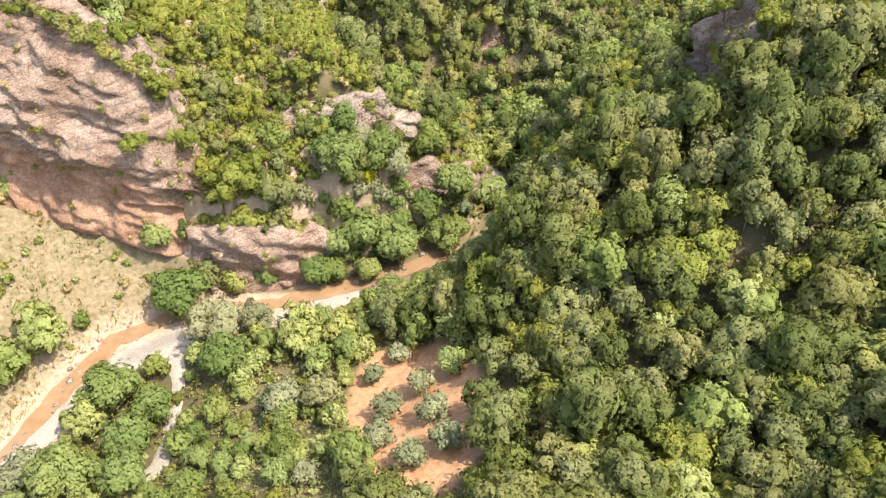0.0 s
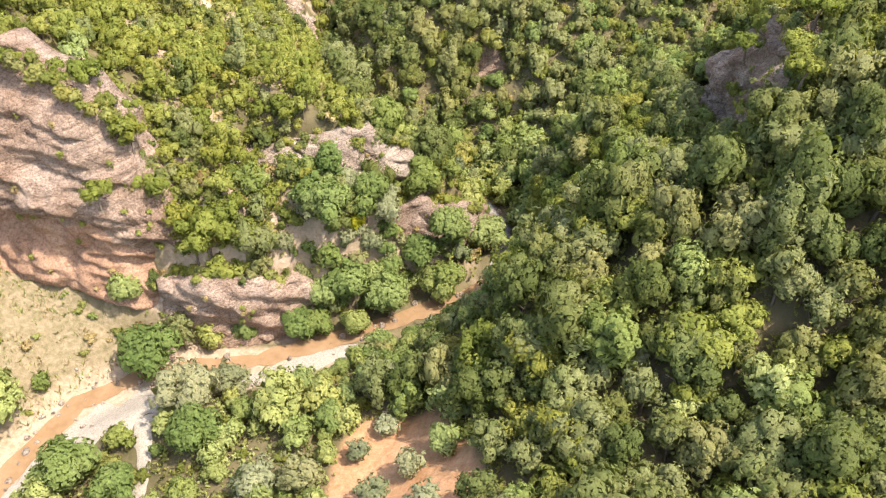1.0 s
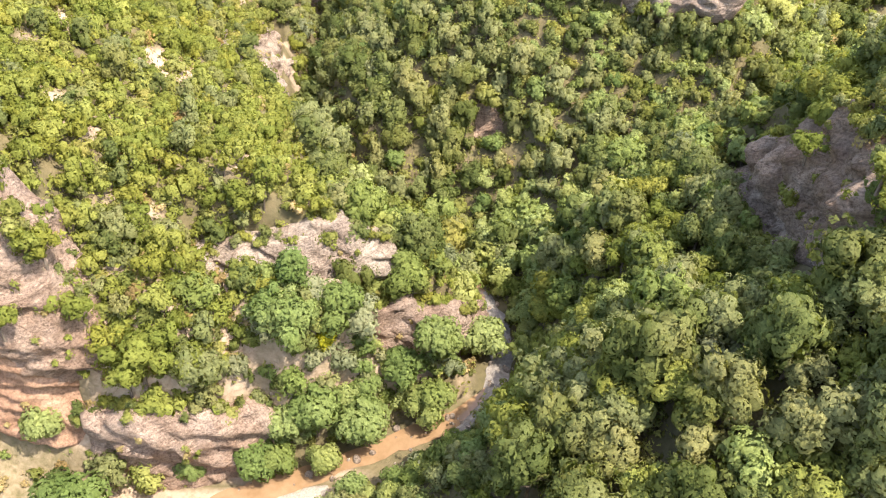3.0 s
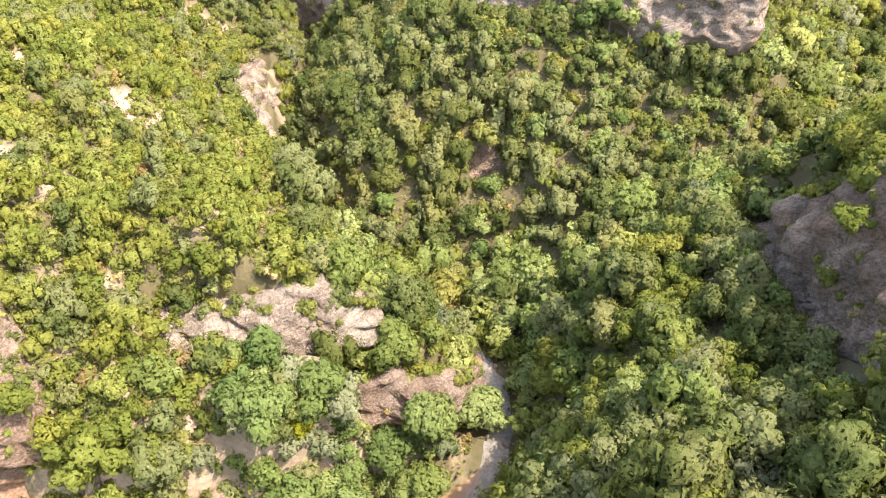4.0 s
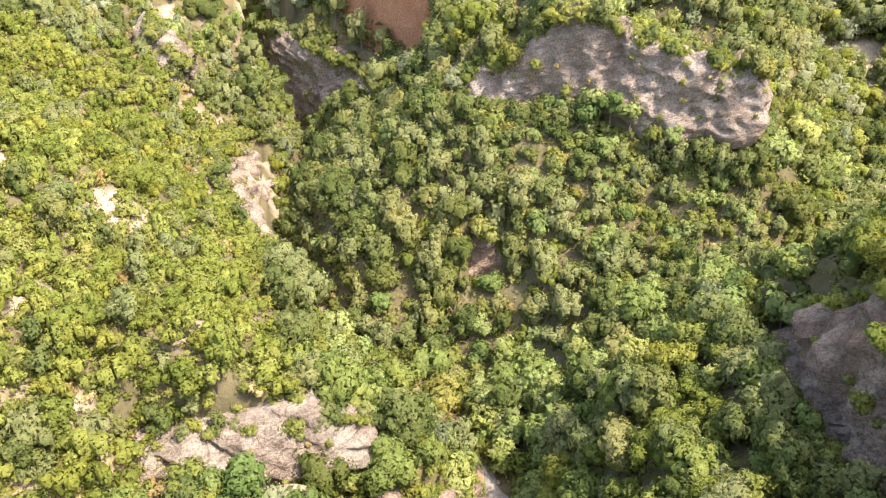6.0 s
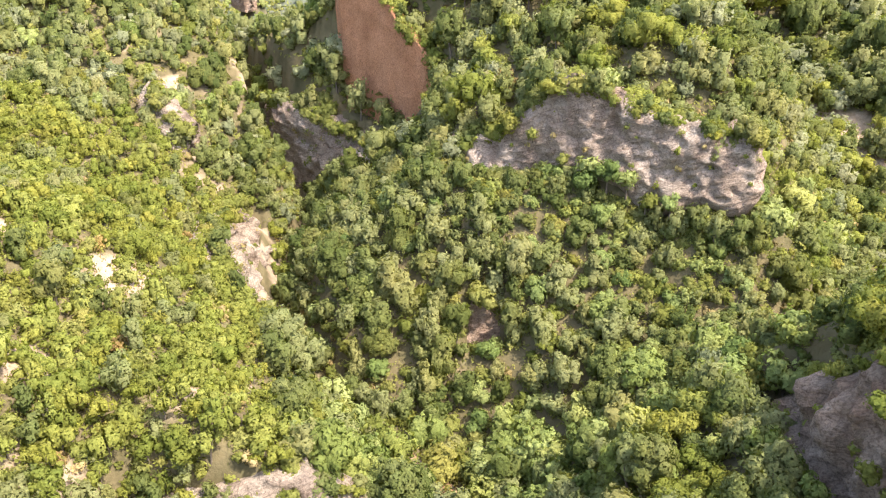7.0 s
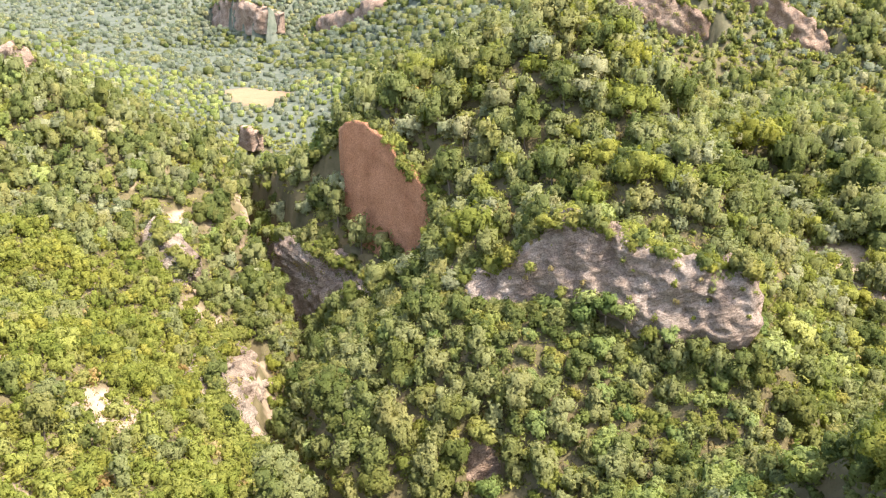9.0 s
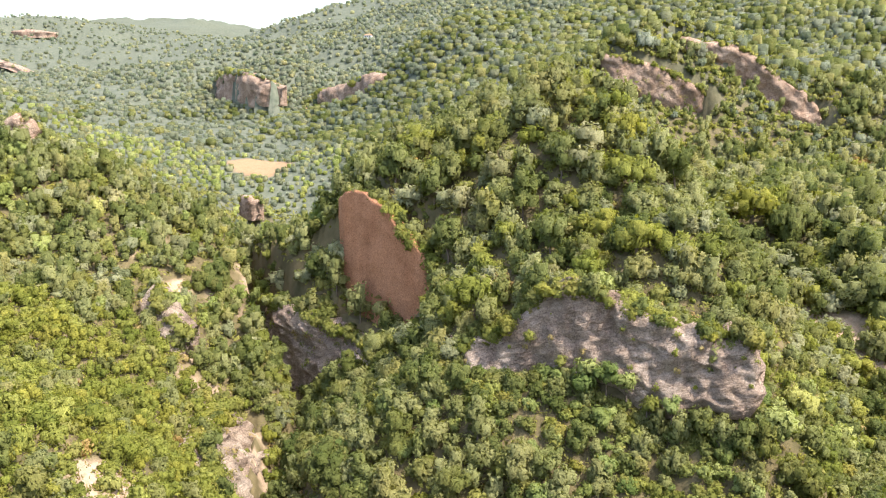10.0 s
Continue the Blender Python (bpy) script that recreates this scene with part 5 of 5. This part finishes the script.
for spec in CLIFFS:
    line, side = np.array(spec["line"], float), spec.get("side", 1)
    for a, b in zip(line[:-1], line[1:]):
        n = np.hypot(*(b - a)[:2])
        for q in np.arange(0.3, n, 0.85 if a[1] < 230 else 1.5 if a[1] < 500 else 4.0):
            p = a + (b - a) * q / n
            ux, uy = (b - a)[:2] / n
            back = rng.uniform(0.4, 3.4) if p[1] < 500 else rng.uniform(2, 9)
            x, y = p[0] - side * uy * back, p[1] + side * ux * back
            kind = ("shrub", "pine", "oak", "shrub")[int(rng.integers(4))]
            if not sight(x, y) or rng.uniform() < 0.2 or y > 800:
                continue
            size = rng.uniform(0.7, 1.5) if y < 140 else rng.uniform(1.2, 2.5) if y < 500 else rng.uniform(4, 6.5)
            item = (kind, "mid" if y < 230 else "far" if y < 500 else "speck", x, y, p[2] - 0.35 * size - (0.7 if y < 500 else 2.0), size, 1.0, rng.uniform(0, 6.28), int(rng.integers(4)))
            groups["mid" if y < 190 else "far"].append(item)


def undergrowth():
    """Low scrub that fills the gaps between the trees."""
    r = np.random.default_rng(5)
    P, R, K = [], [], []
    for x0, x1, y0, y1, gap, size in ((-60, 8, 36, 84, 1.25, 0.85), (8, 60, 60, 84, 1.9, 0.95), (-75, 60, 84, 190, 1.7, 1.0), (-120, 130, 190, 300, 2.6, 1.3), (-150, 170, 300, 360, 3.6, 2.0)):
        x, y = scatter(x0, x1, y0, y1, gap, r)
        keep = ~open_ground(x, y) & (np.abs(x - 2) < np.maximum(64, 10 + 0.6 * (y - 48))) & (r.uniform(size=x.shape) > bare_patch(x, y) * 0.6)
        x, y = x[keep], y[keep]
        P.append(np.stack([x, y, ground(x, y)], 1))
        R.append(size * r.uniform(0.5, 1.3, len(x)))
        K.append(np.where(left_hill(x, y), 1, np.where((y < 84) & (x < 6), 2 * (fbm(x / 6, y / 6, 3.2, 2) > -0.15), 0)))
    P, R, K = np.concatenate(P), np.concatenate(R), np.concatenate(K)
    k = 11
    d = r.normal(0, 1, (len(P) * k, 3))
    d[:, 2] = np.abs(d[:, 2]) + 0.3
    d /= np.linalg.norm(d, axis=1, keepdims=True)
    rad = np.repeat(R, k)[:, None]
    V, F = leaf_cards(np.repeat(P, k, 0) + d * rad * np.array([1, 1, 0.7]), d, 0.42, r)
    V = V.reshape(-1, 4, 3)
    c = V.mean(1, keepdims=True)
    V = (c + (V - c) * np.repeat(R, k)[:, None, None]).reshape(-1, 3)
    me = mesh_from("undergrowth", V, F, [LEAF["shrub"], LEAF["pine"], LEAF["light"]], np.repeat(K, k))
    me.normals_split_custom_set_from_vertices(np.repeat(d, 4, 0).astype(np.float32))
    tagged(new("undergrowth", me), "low green scrub filling gaps between the trees", "scrub", kind="stuff")


undergrowth()


def ledge_plants():
    """Small bushes and grass that hold on to the rock faces."""
    r = np.random.default_rng(9)
    L = np.array(LEDGES)
    k = 26
    d = r.normal(0, 1, (len(L) * k, 3)) + np.repeat(np.stack([L[:, 3], L[:, 4], 0.6 + 0 * L[:, 3]], 1), k, 0)
    d /= np.linalg.norm(d, axis=1, keepdims=True)
    size = np.repeat(L[:, 5], k)[:, None]
    V, F = leaf_cards(np.repeat(L[:, :3], k, 0) + d * size * r.uniform(0.4, 1, (len(d), 1)), d, 0.3, r)
    me = mesh_from("cliff_plants", V, F, [LEAF["shrub"], LEAF["dry"], LEAF["pine"]], np.repeat(r.integers(3, size=len(L)), k))
    tagged(new("cliff_plants", me), "small bushes and dry grass on the rock faces", "scrub", kind="stuff")


ledge_plants()
woods("hillside_woods", "dense oak and pine woods over the gorge's hillsides", groups["mid"])
woods("ridge_woods", "mixed green woods on the farther hills and ridge", groups["far"])

# The valley and the hills beyond: olive fields and scrub, each tree a small clump.
items = []
for y0, y1, gap in ((470, 800, 4.8), (800, 1400, 8.5), (1400, 2400, 20)):
    half = 0.62 * y1
    xs, ys = scatter(-half, half * 0.8, y0, y1, gap, rng)
    dens, zs, clump = fbm(xs / 75, ys / 110, 6.5, 3), ground(xs, ys), value_noise(xs / 17, ys / 22, 2.5)
    slope = np.hypot(ground(xs + 4, ys) - zs, ground(xs, ys + 4) - zs) / 4
    field = in_field(xs, ys)
    for x, y, z, v, c, st, f in zip(xs, ys, zs, dens, clump, slope, field):
        wooded = st > 0.3 or (y < 650 and x > -60 and st > 0.16)
        if not sight(x, y) or f > 0.2 or rng.uniform() > (0.97 if wooded else 0.22 + 0.7 * float(np.clip(v + 0.5 * c + 0.4, 0, 1))):
            continue
        # Mostly silver kinds: the valley's haze is carried by leaf colour.
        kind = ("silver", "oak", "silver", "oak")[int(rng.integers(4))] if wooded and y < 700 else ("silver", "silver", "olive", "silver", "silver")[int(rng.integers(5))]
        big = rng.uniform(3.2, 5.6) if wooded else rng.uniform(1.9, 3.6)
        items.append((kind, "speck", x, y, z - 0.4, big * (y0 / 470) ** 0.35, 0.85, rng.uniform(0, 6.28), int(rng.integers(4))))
woods("valley_groves", "distant olive groves and scrub in the valley, haze greyed into their colour", items)


# ---- dry grass on the meadow and the open slopes ----
def tufts(name, label, xs, ys, size, blades, mats):
    r = np.random.default_rng(31)
    zs = ground(xs, ys)
    k = len(xs)
    n = k * blades
    who = np.repeat(np.arange(k), blades)
    a = r.uniform(0, 6.28, n)
    s = size * r.uniform(0.5, 1.5, k)[who]
    rad = s * r.uniform(0, 0.8, n)
    bx, by, bz = xs[who] + np.cos(a) * rad, ys[who] + np.sin(a) * rad, zs[who] - 0.05
    tip = np.stack([bx + np.cos(a) * s * 0.4, by + np.sin(a) * s * 0.4, bz + s * r.uniform(0.6, 1.2, n)], -1)
    w = s * 0.16
    p = np.stack([bx - np.sin(a) * w, by + np.cos(a) * w, bz], -1)
    q = np.stack([bx + np.sin(a) * w, by - np.cos(a) * w, bz], -1)
    V = np.stack([p, q, tip], 1).reshape(-1, 3)
    me = mesh_from(name, V, np.arange(3 * n).reshape(n, 3), mats, r.integers(len(mats), size=k)[who], False)
    return tagged(new(name, me), label, "grass", kind="stuff")


gx, gy = scatter(-72, -28, 58, 96, 0.75, rng)
ok = (meadow_mask(gx, gy) > 0.5) & (stream_at(gx, gy)[0] > 2.2) & (fbm(gx / 3, gy / 3, 2.7, 3) > -0.25)
tufts("dry_grass", "tufts of dry straw-coloured grass and low green weeds", gx[ok], gy[ok], 0.5, 9, [LEAF["dry"], LEAF["shrub"], LEAF["light"]])
hx, hy = scatter(-75, 4, 84, 180, 1.3, rng)
ok = (bare_patch(hx, hy) > 0.2) & ~open_ground(hx, hy) & (rng.uniform(size=hx.shape) < 0.7)
tufts("slope_grass", "dry grass and low scrub between the hillside shrubs", hx[ok], hy[ok], 0.5, 8, [LEAF["dry"], LEAF["shrub"]])
bx, by = scatter(-72, -30, 60, 95, 2.6, rng)
ok = (meadow_mask(bx, by) > 0.6) & (stream_at(bx, by)[0] > 3.5) & (rng.uniform(size=bx.shape) < 0.6)
for x, y in zip(bx[ok], by[ok]):
    plant(("shrub", "shrub", "dry", "light")[int(rng.integers(4))], float(x), float(y), rng.uniform(0.5, 1.15), int(rng.integers(4)), 0.9, "low")


# ---- boulders along the stream and below the cliffs ----
def boulder(seed):
    r = np.random.default_rng(seed)
    v, f = ICO[2]
    w = v * (1 + 0.22 * fbm(v[:, 0] * 1.1 + seed, v[:, 1] * 1.1, v[:, 2] * 1.1, 3))[:, None] * r.uniform(0.7, 1.2, 3)
    return mesh_from("boulder", w, f, [ROCK["white"]])


BOULDERS = [boulder(k) for k in range(5)]
for k in range(150):
    q = rng.uniform(1.0, 12.5)
    i = int(q)
    a, b = BED[i], BED[i + 1]
    off = rng.normal(0, 2.4)
    d = (b - a)[:2] / np.hypot(*(b - a)[:2])
    x, y = a[0] + (b - a)[0] * (q - i) - d[1] * off, a[1] + (b - a)[1] * (q - i) + d[0] * off
    r = rng.uniform(0.15, 0.5) ** 1.0
    ob = tagged(new("boulder", BOULDERS[k % 5]), "pale rounded boulder beside the stream", "boulder", "boulders along the stream")
    ob.matrix_basis = Matrix.LocRotScale((x, y, float(ground(np.array([x]), np.array([y]))[0]) + r * 0.25), Euler((rng.uniform(0, 6), rng.uniform(0, 6), rng.uniform(0, 6))), (r, r * 0.9, r * 0.8))

# ---- far houses ----
PLASTER = simple_mottled("white_plaster", (0.62, 0.59, 0.54), (0.74, 0.71, 0.66), 0.8)
TILES = simple_mottled("clay_tiles", (0.36, 0.17, 0.10), (0.46, 0.23, 0.14), 1.5)
PANE = simple_mottled("dark_window", (0.03, 0.035, 0.04), (0.05, 0.055, 0.06), 1.0, 0.2, 0.5)


def part(name, bm, mat, parent, label=""):
    me = bpy.data.meshes.new(name)
    bm.to_mesh(me)
    bm.free()
    me.materials.append(mat)
    ob = new(name, me)
    ob.parent = parent
    return tagged(ob, label)


def block(w, d, h, x=0, y=0, z=0):
    bm = bmesh.new()
    bmesh.ops.create_cube(bm, size=1, matrix=Matrix.Translation((x, y, z + h / 2)) @ Matrix.Diagonal((w, d, h, 1)))
    return bm


def house(x, y, w, d, h, turn, label):
    thing = tagged(new("house"), label, "house", "far houses on the hills")
    thing.matrix_basis = pose(x, y, float(ground(np.array([x]), np.array([y]))[0]) - 0.6, 0, 0, turn)
    part("wall", block(w, d, h), PLASTER, thing)
    bm = bmesh.new()
    e = 0.4
    low = [bm.verts.new(v) for v in ((-w / 2 - e, -d / 2 - e, h), (w / 2 + e, -d / 2 - e, h), (w / 2 + e, d / 2 + e, h), (-w / 2 - e, d / 2 + e, h))]
    a, b = bm.verts.new((-w / 4, 0, h + d * 0.28)), bm.verts.new((w / 4, 0, h + d * 0.28))
    for f in ((low[0], low[1], b, a), (low[1], low[2], b), (low[2], low[3], a, b), (low[3], low[0], a), (low[3], low[2], low[1], low[0])):
        bm.faces.new(f)
    part("roof", bm, TILES, thing, "red clay tile roof")
    for k in (-0.3, 0.0, 0.3):
        part("window", block(1.1, 0.16, 1.3, k * w, -d / 2, h * 0.45), PANE, thing)


house(-92, 640, 6, 4, 2.6, 20, "small white house at the edge of a wooded hill")
house(-78, 1010, 9, 6, 4, -15, "white house with a tiled roof on the ridge")
house(-40, 1040, 9, 6, 4, 10, "white hillside house with a red roof")
